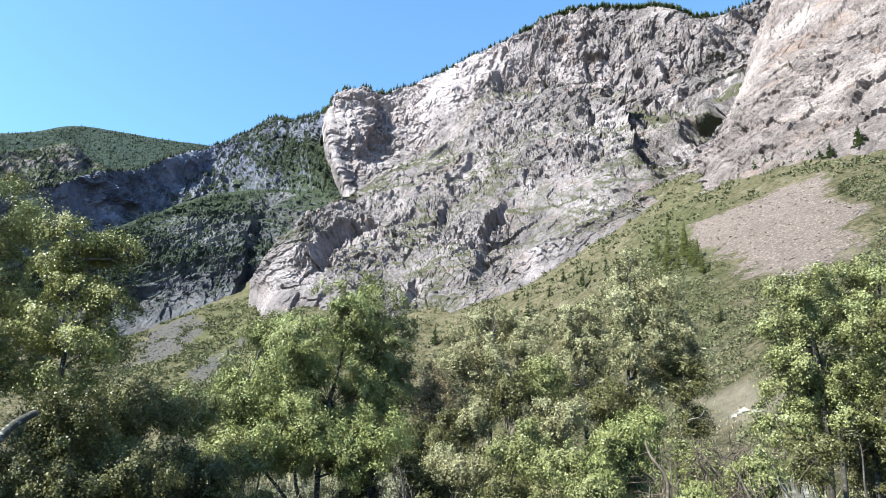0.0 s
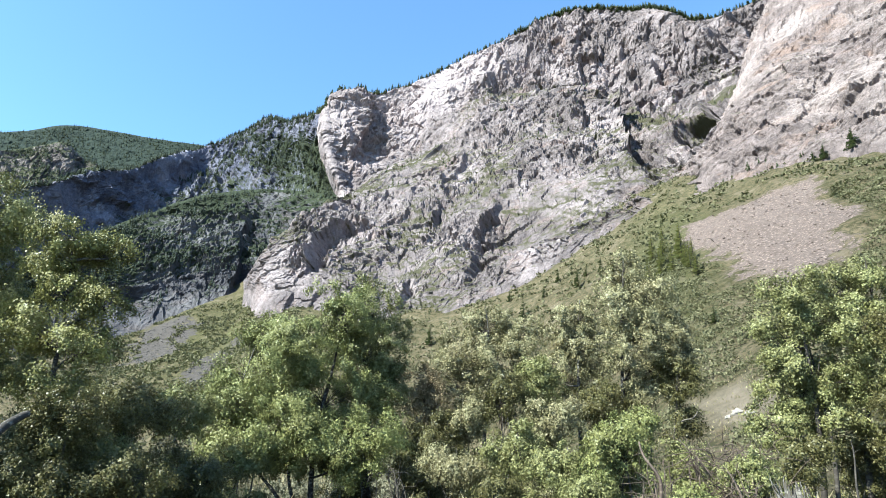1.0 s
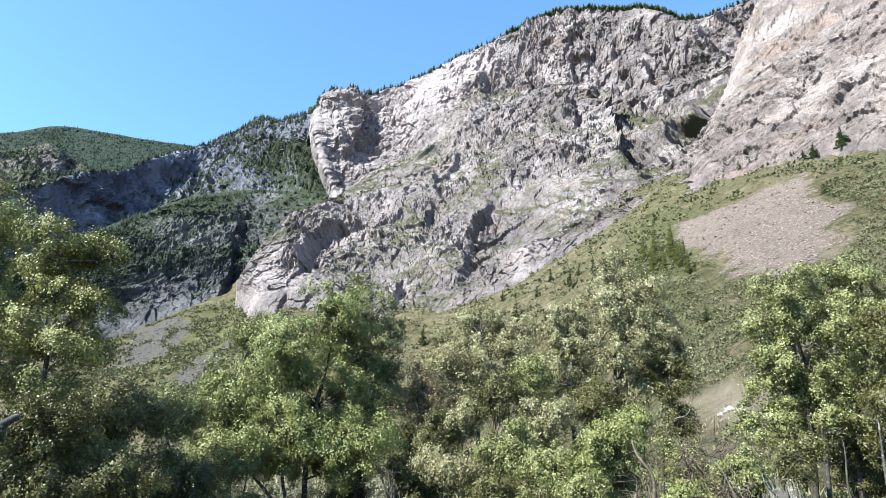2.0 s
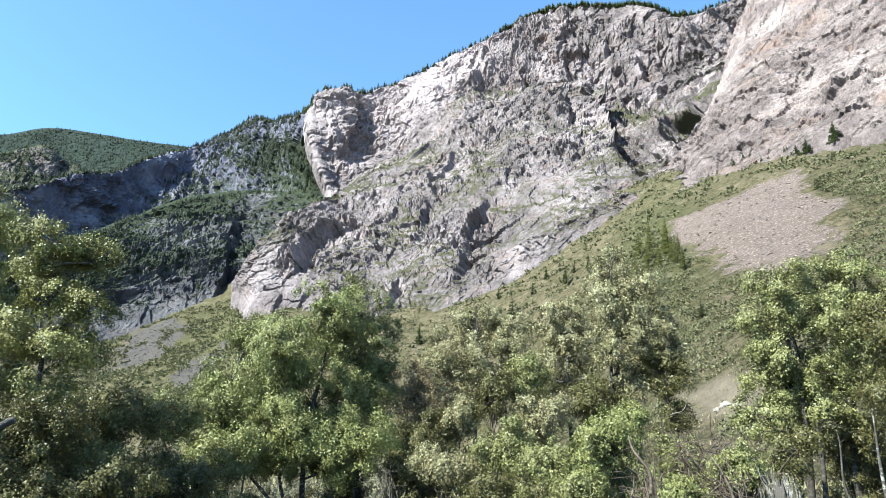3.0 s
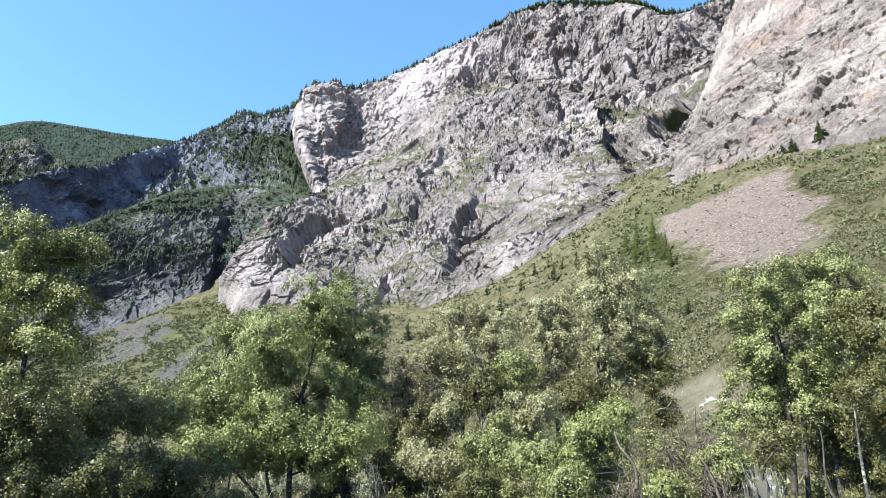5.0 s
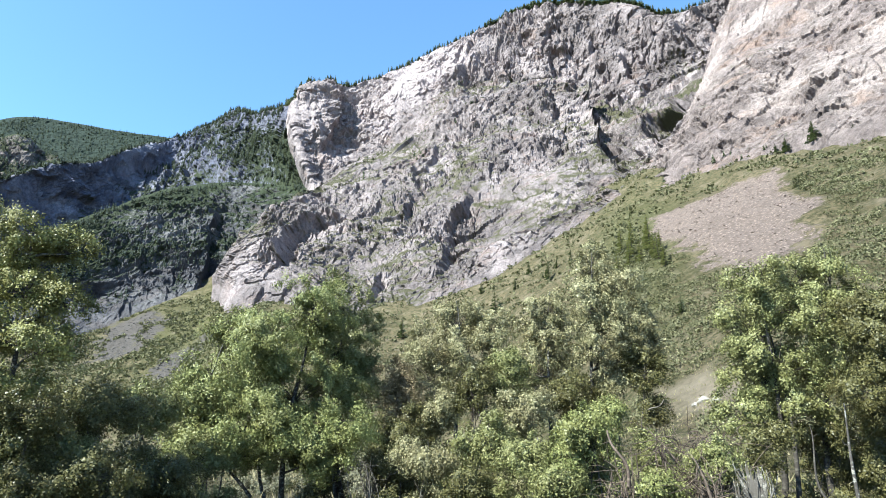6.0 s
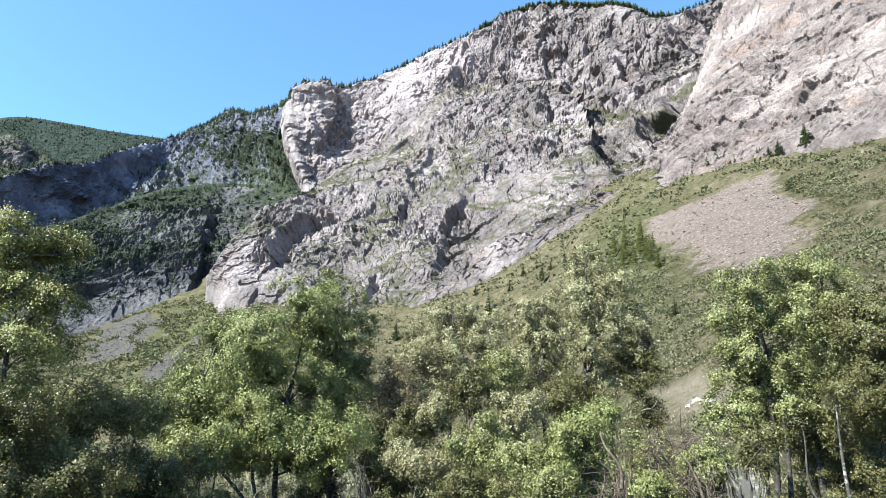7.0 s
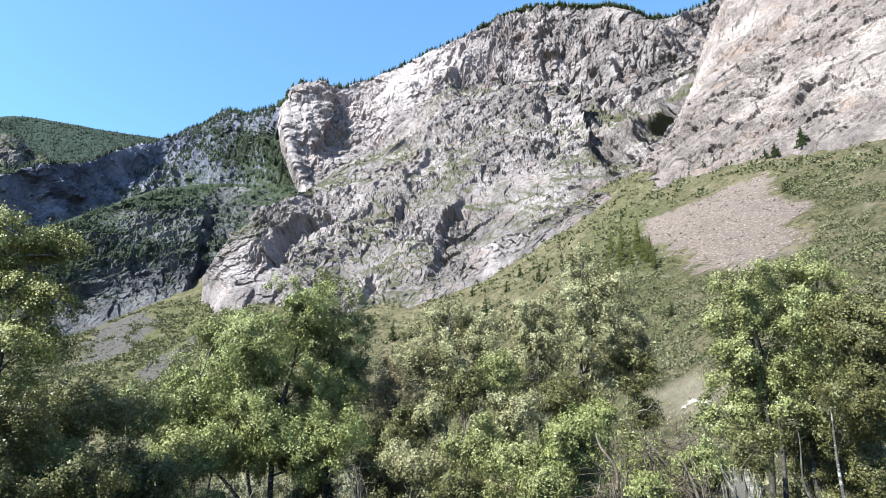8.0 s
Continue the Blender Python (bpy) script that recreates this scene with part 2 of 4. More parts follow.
def resample(points, at):
    """Catmull-Rom along the first axis, at fractional indices."""
    n = len(points)
    i = np.clip(np.floor(at).astype(int), 0, n - 2)
    f = (at - i).reshape(-1, *([1] * (points.ndim - 1)))
    p0, p1 = points[np.maximum(i - 1, 0)], points[i]
    p2, p3 = points[i + 1], points[np.minimum(i + 2, n - 1)]
    return 0.5 * (2 * p1 + (p2 - p0) * f + (2 * p0 - 5 * p1 + 4 * p2 - p3) * f ** 2 + (3 * p1 - p0 - 3 * p2 + p3) * f ** 3)


def spread(points, count):
    """Fractional indices that step evenly along a line of points."""
    step = np.linalg.norm(np.diff(points, axis=0), axis=1)
    run = np.r_[0, np.cumsum(step)]
    return np.interp(np.linspace(0, run[-1], count), run, np.arange(len(points)))


PATCHES = {}


def stepped(x, z, steps, seed):
    """Scarps across a face seen from the front: each line runs from its top end down; the rock to the left of it stands proud and drops away
    to the right. A step is (line of x, z; drop; reach to the left; reach to the right), in metres."""
    out = np.zeros(len(x))
    p = np.c_[x, z, np.full(len(x), seed * 3.1)]
    ragged = 1.3 * blocks(p / 6) + 3.5 * perlin(p / 15) + 5.0 * perlin(p / 40 + 5)
    uneven = np.clip(0.9 + 0.9 * perlin(p / 20 + 8) + 0.3 * blocks(p / 9), 0.3, 1.5)
    for line, drop, left, right in steps:
        line = np.array(line, dtype=float)
        lo, hi = line.min(0) - 2.5 * max(left, right), line.max(0) + 2.5 * max(left, right)
        near = np.nonzero((x > lo[0]) & (x < hi[0]) & (z > lo[1]) & (z < hi[1]))[0]
        if not len(near):
            continue
        q = np.c_[x[near], z[near]]
        runs = np.linalg.norm(np.diff(line, axis=0), axis=1)
        total, start = runs.sum(), 0.0
        best, side, along = np.full(len(near), 1e9), np.zeros(len(near)), np.zeros(len(near))
        for a, b, run in zip(line[:-1], line[1:], runs):
            d = (b - a) / run
            t = np.clip((q - a) @ d, 0, run)
            off = q - (a + t[:, None] * d)
            dist = np.hypot(off[:, 0], off[:, 1])
            new_best = dist < best
            best[new_best] = dist[new_best]
            side[new_best] = np.sign(d[0] * off[:, 1] - d[1] * off[:, 0])[new_best]
            along[new_best] = ((start + t) / total)[new_best]
            start += run
        s = best * side + ragged[near] * min(1.0, total / 40)
        ends = np.clip(np.minimum(along, 1 - along) * 5, 0, 1) ** 0.7
        half = 0.3 + 0.07 * drop                      # the scarp itself leans back a little
        over = np.clip(0.5 + 0.5 * s / half, 0, 1)
        prof = 0.4 * (1 - over) * np.exp(np.minimum(s, 0) / left) - 0.6 * over * np.exp(-np.maximum(s, 0) / right)
        out[near] += drop * ends * prof * uneven[near]
    return out


def random_steps(x, z, count, seed, length, lean, share, keep=None):
    """Scattered scarps on a face: length range, lean from upright in radians (positive: the foot lies to the left) and its spread, drop as a share of the length."""
    rng = np.random.RandomState(seed)
    idx = np.arange(len(x)) if keep is None else np.nonzero(keep)[0]
    steps = []
    for i in idx[rng.randint(0, len(idx), count)]:
        ln = length[0] * (length[1] / length[0]) ** (rng.uniform() ** 1.7)
        a = rng.normal(lean[0], lean[1])
        line = [np.array([x[i], z[i]])]
        for k in range(3):
            a2 = a + rng.normal(0, 0.35)
            line.append(line[-1] + ln / 3 * np.array([-math.sin(a2), -math.cos(a2)]))
        steps.append((line, ln * share * rng.uniform(0.6, 1.3), ln * rng.uniform(0.3, 0.7), ln * rng.uniform(0.25, 0.5)))
    return steps


def mountain(name, lines, nu, rows, material, relief, label, veg_bias=0.0, turned=False, end=(-1, 0.1), pale=None, columns=None, back=(350, 40), steps=(), scattered=(), bulges=(), grass_and_shade=None, calm=None):
    """A mountain side, lofted from its foot line over ledge lines to its crest, with a back slope; relief: rock roughness in metres.
    steps: named scarps; scattered: sets of arguments for random_steps with a level range; bulges: x, z, half width, half height, how far out."""
    lines = [np.array(c, dtype=float) for c in lines]
    foot, crest = lines[0], lines[-1]
    away = crest[:, :2] / np.linalg.norm(crest[:, :2], axis=1)[:, None]
    low = foot - np.c_[away * 6, np.full(len(foot), 45.0)]
    behind = [crest + np.c_[away * back[0] * k, np.full(len(crest), -back[1] * k ** 1.5)] for k in (0.12, 0.45, 1.0)]
    far_foot = crest + np.c_[away * back[0] * 2.4, np.zeros(len(crest))]
    far_foot[:, 2] = 60.0
    full = np.stack([low, *lines, *behind, far_foot])
    full = np.stack([resample(c, spread(np.mean(lines, axis=0), nu)) for c in full])
    at = [np.linspace(0, 1, 5, endpoint=False)]
    for k, count in enumerate(rows):
        at.append(np.linspace(k + 1, k + 2, count, endpoint=False))
    at.append(np.linspace(len(lines), len(lines) + 3.99, 18))
    at = np.concatenate(at)
    surf = resample(full, at)
    nv = len(at)
    level = np.repeat(at - 1, nu).reshape(nv, nu)          # 0 at the foot, len(lines)-1 at the crest
    along = np.tile(np.linspace(0, 1, nu), (nv, 1))
    nor = np.cross(np.gradient(surf, axis=1), np.gradient(surf, axis=0))
    nor /= np.linalg.norm(nor, axis=2)[..., None] + 1e-9
    p = surf.reshape(-1, 3)
    u, v = along.ravel(), level.ravel()
    top = len(lines) - 1
    fade = np.interp(v, [-1, 0, 0.45, top - 0.12, top, top + 0.3, top + 3], [0.2, 0.3, 0.95, 0.9, 0.45, 0.12, 0.25])
    c, s = math.cos(0.95), math.sin(0.95)
    slant = np.c_[(p[:, 0] * c + p[:, 2] * s) * 0.8, p[:, 1], (-p[:, 0] * s + p[:, 2] * c)]     # a steep grain that rises to the right
    upright = np.c_[p[:, 0] * 1.1, p[:, 1], p[:, 2] * 0.6]
    col = np.zeros(len(p)) if columns is None else columns(u, v)
    mixed = slant * (1 - col[:, None]) + upright * col[:, None]
    q = mixed + np.c_[perlin(p / 60), perlin(p / 60 + 40), perlin(p / 60 + 80)] * 10
    broken = np.clip(0.5 + 1.1 * perlin(p / 105 + 9) + 0.7 * perlin(p / 42 + 4), 0, 1)
    k = np.ones(len(p)) if calm is None else calm(u, v)     # slabs are smoother than pillars
    d = relief * (0.5 * fractal(q / 170, 3, True) + 0.45 * crags(q / 95, 0, 0.1) + 0.20 * k * crags(q / 36, 5, 0.1) * (0.3 + 0.9 * broken)
                  + 0.13 * k * crags(q / 16, 9, 0.3) * (0.3 + 1.0 * broken) + 0.065 * k * crags(q / 7.0, 15, 0.3) * (0.4 + broken) + 0.20 * k * blocks(q / 30, 3)
                  + 0.16 * blocks(q / 13, 7) * (0.35 + broken) * (0.4 + 0.6 * k) + 0.085 * blocks(q / 5.5, 11) * (0.5 + broken) * (0.4 + 0.6 * k))
    d = d - d.mean()
    for bx, bz, hw, hh, far_out in bulges:
        d = d + far_out * np.exp(-((p[:, 0] - bx) / hw) ** 2 - ((p[:, 2] - bz) / hh) ** 2)
    across = u * np.linalg.norm(np.diff(np.mean(lines, axis=0), axis=0), axis=1).sum() if turned else p[:, 0]     # along the line where the face turns away
    every = list(steps)
    for lo, hi, from_u, to_u, *how in scattered:
        every += random_steps(across, p[:, 2], *how, keep=(v > lo) & (v < hi) & (u > from_u) & (u < to_u))
    d = d + stepped(across, p[:, 2], every, len(name))
    d = d * np.clip((u - end[0]) / end[1], np.where(v < 2.2, 0.55, 0.35), 1)     # the high end of a wall that turns away is smoother
    out = nor.reshape(-1, 3) * (1, 1, 0.4)
    out /= np.linalg.norm(out, axis=1)[:, None] + 0.15
    p = p + out * (d * fade)[:, None]
    surf = p.reshape(nv, nu, 3)
    n2 = np.cross(np.gradient(surf, axis=1), np.gradient(surf, axis=0))
    n2 /= np.linalg.norm(n2, axis=2)[..., None] + 1e-9
    up = np.abs(n2[..., 2]).ravel()
    smooth_up = np.abs(nor[..., 2]).ravel()
    veg = 0.45 * up + 0.55 * smooth_up + veg_bias + 0.25 * perlin(p / 90) + 0.6 * np.clip(v - top + 0.05, 0, 1)
    if grass_and_shade is not None:
        veg = veg + grass_and_shade(u, v)
    tint = np.zeros(len(p)) if pale is None else pale(u, v, p)
    me = mesh_from(name, p, grid_faces(nv, nu), material, False, (("veg", np.clip(veg, 0, 1)), ("pale", np.clip(tint, 0, 1))))
    PATCHES[name] = (surf, n2, level, along, top)
    return tagged(new(name, me), label, "mountain", kind="structure")


def hump(x, centre, width):
    return np.exp(-((x - centre) / width) ** 2)


# ---- ground ----
TOE_AZ = [-180, -90, -60, -39, -33, -28.5, -22.6, -18.6, -14.6, -8.5, -2.3, 1.9, 6.2, 11.6, 17, 20.2, 27, 34, 45, 70, 100, 180]
TOE_R = [900, 900, 600, 498, 478, 474, 411, 374, 368, 350, 325, 292, 253, 211, 161, 144, 127, 114, 108, 130, 900, 900]
FOOT_AZ = [-180, -60, -39, -28, -19.5, -18, -14, -5, 12, 25, 32, 45, 70, 180]
FOOT_R = [960, 700, 640, 720, 785, 700, 620, 560, 520, 490, 450, 410, 420, 960]


def ground_height(x, y, rough=True):
    r = np.hypot(x, y)
    az = np.degrees(np.arctan2(x, y))
    toe = np.interp(az, TOE_AZ, TOE_R)
    toe = toe * (1 + 0.05 * np.sin(az * 0.9) + 0.03 * np.sin(az * 2.3))
    grade = np.interp(az, [-40, -20, -15, 45], [0.5, 0.5, 0.6, 0.62])
    over = np.minimum(r, np.interp(az, FOOT_AZ, FOOT_R) + 60) - np.interp(az, TOE_AZ, TOE_R)
    soft = 22.0
    z = grade * soft * np.logaddexp(0, over / soft) + 1.0 * np.exp(-(((x + 8.5) / 6.0) ** 2 + ((y - 14.5) / 4.0) ** 2))
    if rough:
        p = np.c_[x, y, np.zeros(len(x))]
        steep = np.clip(over / 100, 0, 1)
        z = z + steep * (7 * fractal(p / 90, 3) + 1.6 * fractal(p / 14, 3)) + np.clip(r / 40, 0.1, 1) * 0.5 * fractal(p / 9, 3)
    return z


# the three tongues of scree, in plan
SCREE_AREAS = [[(191, 316), (158, 348), (132, 352), (110, 262), (108, 222), (116, 192), (150, 222), (166, 260)],
               [(-335, 660), (-302, 562), (-258, 552), (-248, 636), (-292, 672)],
               [(-200, 592), (-222, 535), (-216, 492), (-186, 460), (-176, 560)]]


def inside_by(area, x, y):
    """Metres to the edge of a convex area, positive inside."""
    out = np.full(len(x), 1e9)
    for (ax, ay), (bx, by) in zip(area, area[1:] + area[:1]):
        ln = math.hypot(bx - ax, by - ay)
        out = np.minimum(out, ((by - ay) * (ax - x) - (bx - ax) * (ay - y)) / ln)
    return out


def ground_masks(x, y):
    """Where scree lies, and where the grass is green and the left slope darkened, in plan."""
    r = np.hypot(x, y)
    az = np.degrees(np.arctan2(x, y))
    p = np.c_[x, y, np.zeros(len(x))]
    sx, sy = x + 8 * perlin(p / 42) + 9 * perlin(p / 14), y + 8 * perlin(p / 42 + 30) + 9 * perlin(p / 14 + 30)
    scree = np.zeros(len(x))
    for area in SCREE_AREAS:
        scree = np.maximum(scree, np.clip(0.5 + inside_by(area, sx, sy) / 26, 0, 1))
    scree = scree * np.where(x < -60, 0.68, 1.0)
    # The second hump also darkens the left slope for its dimmer light.
    lush_dim = hump(az, 19.5, 4) * hump(r, 330, 150) * 1.2 + 0.9 * hump(az, -19.5, 6.5) * hump(r, 640, 140) + 0.3 * perlin(p / 35)
    return scree, np.clip(lush_dim, 0, 1)


def build_ground():
    az = np.radians(np.concatenate([np.linspace(-180, -46, 30, endpoint=False), np.linspace(-46, 50, 380), np.linspace(50, 180, 30)[1:]]))
    r = np.concatenate([[0.0], np.geomspace(0.3, 60, 60, endpoint=False), np.linspace(60, 820, 230, endpoint=False), np.geomspace(820, 4800, 14)])
    rr, aa = np.meshgrid(r, az, indexing="ij")
    x, y = (rr * np.sin(aa)).ravel(), (rr * np.cos(aa)).ravel()
    z = ground_height(x, y)
    scree, lush_dim = ground_masks(x, y)
    me = mesh_from("ground", np.c_[x, y, z], grid_faces(len(r), len(az))[:, ::-1], GROUND, True, (("scree", scree), ("lush_dim", lush_dim), ("dim_scree", (x < -60) * 0.9), ("bare", np.clip(1.3 * hump(x, 61, 7) * hump(y, 141, 15) + 0.6 * perlin(np.c_[x, y, x * 0] / 5) + 0.4 * perlin(np.c_[x, y, x * 0] / 13) - 0.2, 0, 1))))
    tagged(new("ground", me), "dry grassy valley floor and slope with scree tongues", "ground", kind="structure")


build_ground()

# ---- mountains ----
# lines along each mountain side: x, y, z
MAIN_FOOT = [(-234, 677, 185), (-222, 651, 179), (-185, 602, 154), (-153, 590, 145), (-116, 568, 135), (-83, 554, 126), (-51, 538, 118), (-21, 530, 123), (17, 520, 137), (55, 507, 154), (100, 490, 173), (146, 478, 203), (172, 469, 215), (204, 457, 214), (218, 428, 212), (233, 408, 209)]
MAIN_BENCH = [(-238, 701, 210), (-228, 676, 203), (-194, 631, 201), (-162, 630, 203), (-126, 627, 209), (-90, 623, 211), (-54, 608, 205), (-19, 600, 209), (26, 589, 217), (67, 576, 224), (116, 558, 234), (161, 536, 248), (188, 522, 253), (224, 502, 254), (247, 480, 254), (268, 457, 249)]
MAIN_LEDGE = [(-237, 743, 259), (-227, 713, 249), (-201, 691, 265), (-176, 719, 294), (-143, 757, 333), (-109, 772, 360), (-64, 777, 384), (-18, 770, 397), (43, 759, 417), (94, 744, 417), (158, 723, 414), (199, 671, 365), (222, 643, 346), (261, 606, 344), (294, 568, 352), (331, 548, 352)]
MAIN_BREAK = [(-193, 822, 354), (-170, 771, 333), (-166, 793, 347), (-161, 819, 364), (-149, 837, 379), (-116, 852, 409), (-64, 868, 447), (-12, 870, 497), (54, 858, 546), (118, 842, 545), (183, 820, 531), (218, 801, 495), (252, 759, 460), (296, 732, 444), (346, 688, 450), (397, 660, 455)]
MAIN_TERRACE = [(-196, 931, 413), (-174, 883, 394), (-172, 899, 406), (-168, 915, 419), (-156, 927, 432), (-125, 942, 465), (-66, 948, 515), (-9, 950, 570), (65, 948, 619), (136, 930, 617), (207, 907, 598), (252, 885, 573), (295, 850, 551), (345, 820, 546), (402, 771, 551), (460, 739, 556)]
MAIN_FACE = [(-233, 968, 509), (-213, 921, 487), (-207, 932, 506), (-197, 950, 527), (-167, 966, 546), (-134, 991, 566), (-65, 998, 605), (-4, 1000, 653), (73, 987, 693), (149, 969, 710), (226, 943, 709), (279, 919, 691), (327, 892, 665), (379, 860, 641), (438, 809, 629), (500, 773, 641)]
MAIN_CREST = [(-262, 1025, 627), (-237, 971, 597), (-233, 981, 614), (-218, 996, 644), (-183, 1014, 666), (-145, 1050, 686), (-71, 1058, 724), (-10, 1060, 759), (74, 1047, 800), (168, 1026, 840), (220, 1006, 850), (304, 974, 830), (361, 943, 797), (427, 915, 754), (485, 875, 755), (558, 830, 761)]
SLAB_FOOT = [(160, 490, 216), (179, 445, 203), (191, 418, 196), (204, 401, 200), (216, 383, 199), (225, 366, 195), (240, 344, 190), (254, 321, 184), (266, 298, 180), (276, 275, 175)]
SLAB_BENCH = [(193, 536, 255), (203, 492, 251), (220, 471, 270), (243, 460, 285), (266, 447, 293), (282, 425, 289), (297, 402, 283), (312, 378, 275), (327, 351, 267), (340, 324, 257)]
SLAB_FACE = [(286, 628, 356), (275, 558, 349), (290, 548, 379), (316, 556, 415), (342, 541, 421), (360, 517, 416), (381, 489, 413), (399, 462, 408), (419, 430, 398), (436, 397, 385)]
SLAB_CREST = [(429, 791, 595), (395, 695, 568), (384, 656, 562), (406, 655, 587), (437, 634, 604), (459, 606, 612), (486, 572, 611), (500, 546, 608), (526, 506, 596), (547, 468, 573)]
SHADED_FOOT = [(-476, 592, 95), (-488, 634, 124), (-500, 700, 162), (-510, 754, 203), (-522, 818, 252), (-534, 892, 310), (-535, 961, 363), (-532, 1020, 400), (-515, 1084, 442), (-495, 1126, 477), (-459, 1141, 501), (-402, 1120, 498), (-351, 1095, 487), (-312, 1055, 469), (-245, 990, 440), (-188, 947, 421), (-115, 953, 424)]
SHADED_FACE = [(-548, 636, 241), (-557, 681, 265), (-559, 743, 296), (-566, 800, 327), (-574, 867, 368), (-576, 937, 407), (-577, 1018, 447), (-582, 1095, 499), (-576, 1188, 560), (-555, 1242, 598), (-512, 1249, 629), (-456, 1239, 658), (-391, 1187, 635), (-346, 1139, 607), (-288, 1051, 565), (-223, 985, 497), (-140, 980, 494)]
SHADED_CREST = [(-568, 646, 284), (-575, 692, 308), (-577, 754, 344), (-583, 812, 375), (-591, 880, 421), (-594, 949, 466), (-594, 1031, 508), (-599, 1109, 567), (-592, 1202, 635), (-579, 1275, 682), (-538, 1293, 713), (-483, 1293, 746), (-416, 1242, 738), (-363, 1175, 693), (-309, 1087, 651), (-248, 1015, 621), (-177, 994, 603)]
BUTTRESS_FOOT = [(-400, 500, 71), (-390, 532, 85), (-370, 571, 101), (-344, 632, 124), (-329, 657, 137), (-313, 682, 158), (-294, 706, 177), (-272, 731, 196), (-252, 749, 207), (-230, 766, 221)]
BUTTRESS_BENCH = [(-437, 534, 114), (-426, 568, 132), (-416, 624, 163), (-406, 690, 199), (-391, 732, 218), (-369, 766, 243), (-342, 800, 266), (-313, 822, 281), (-282, 844, 293), (-249, 865, 309)]
BUTTRESS_CREST = [(-448, 538, 145), (-449, 588, 170), (-467, 686, 225), (-480, 761, 276), (-481, 819, 314), (-470, 883, 356), (-449, 938, 402), (-412, 998, 446), (-347, 1033, 468), (-189, 926, 415)]
SHOULDER_FOOT = [(-886, 1018, 416), (-891, 1080, 452), (-864, 1139, 483), (-848, 1176, 504), (-835, 1222, 530), (-825, 1253, 543), (-786, 1278, 554), (-721, 1315, 578)]
SHOULDER_FACE = [(-982, 1107, 522), (-964, 1149, 548), (-929, 1203, 583), (-911, 1242, 605), (-890, 1281, 629), (-879, 1313, 640), (-847, 1358, 651), (-775, 1400, 659)]
SHOULDER_CREST = [(-1047, 1170, 589), (-1036, 1219, 632), (-998, 1276, 677), (-979, 1316, 708), (-957, 1357, 735), (-940, 1392, 720), (-897, 1432, 706), (-825, 1487, 713)]
HILL_FOOT = [(-1139, 1262, 488), (-1020, 1360, 526), (-996, 1439, 557), (-986, 1506, 583), (-933, 1539, 595), (-843, 1590, 615), (-717, 1651, 639), (-603, 1643, 635), (-416, 1648, 638)]
HILL_SIDE = [(-1429, 1538, 741), (-1284, 1662, 809), (-1250, 1749, 861), (-1233, 1822, 907), (-1169, 1864, 928), (-1056, 1930, 950), (-877, 1963, 945), (-742, 1964, 946), (-525, 2033, 935)]
HILL_CREST = [(-1721, 1814, 1004), (-1612, 2040, 1148), (-1565, 2138, 1227), (-1536, 2220, 1277), (-1455, 2274, 1292), (-1289, 2315, 1281), (-1076, 2367, 1275), (-913, 2381, 1264), (-633, 2419, 1217)]

# scarps of the rock wall, each from its top end down: line of x, z; drop; reach to the left; reach to the right
WALL_STEPS = [
    ([(252, 600), (226, 480), (206, 395), (200, 350), (184, 279)], 64, 80, 55),
    ([(334, 455), (300, 402), (283, 412), (262, 385), (248, 362)], 58, 50, 34),
    ([(452, 735), (448, 663), (440, 600)], 50, 60, 40),
    ([(-92, 270), (-126, 264), (-148, 238), (-146, 186)], 50, 40, 30),
    ([(-50, 176), (-56, 130)], 20, 24, 13),
    ([(44, 286), (40, 255), (17, 232), (16, 200), (11, 152)], 28, 34, 17),
    ([(-20, 302), (-25, 248)], 20, 24, 14),
    ([(-22, 379), (-8, 287)], 11, 20, 14),
    ([(62, 680), (60, 535)], 28, 40, 25),
    ([(78, 735), (97, 669), (118, 608)], 22, 50, 40),
    ([(-178, 680), (-166, 640), (-160, 560), (-176, 478)], 42, 45, 45),
    ([(286, 740), (276, 668)], 38, 30, 22),
    ([(238, 735), (242, 680)], 30, 26, 20),
    ([(214, 690), (212, 610)], 32, 30, 22),
    ([(268, 812), (276, 765)], 28, 26, 20),
    ([(322, 650), (317, 570)], 40, 36, 26),
    ([(372, 760), (378, 660)], 38, 36, 26),
    ([(280, 560), (268, 500)], 32, 30, 24),
    ([(414, 680), (408, 610)], 32, 32, 24),
    ([(22, 430), (-3, 352), (-30, 340)], 12, 16, 12),
    ([(18, 345), (20, 318)], 11, 14, 12),
    ([(170, 535), (172, 470), (163, 415)], 22, 26, 16),
    ([(-88, 340), (-98, 300)], 10, 14, 10),
    ([(-158, 164), (-166, 140)], 11, 14, 12),
    ([(-134, 164), (-142, 138)], 11, 14, 12),
]
SLAB_STEPS = [
    ([(382, 447), (376, 415)], 12, 22, 9), ([(318, 330), (315, 304)], 11, 20, 9), ([(290, 272), (268, 252)], 9, 16, 9),
    ([(300, 266), (280, 246)], 10, 18, 10), ([(226, 282), (220, 262)], 9, 14, 8), ([(228, 252), (222, 236)], 8, 12, 8),
    ([(308, 385), (300, 372)], 6, 14, 8), ([(254, 243), (249, 222)], 6, 12, 7),
]
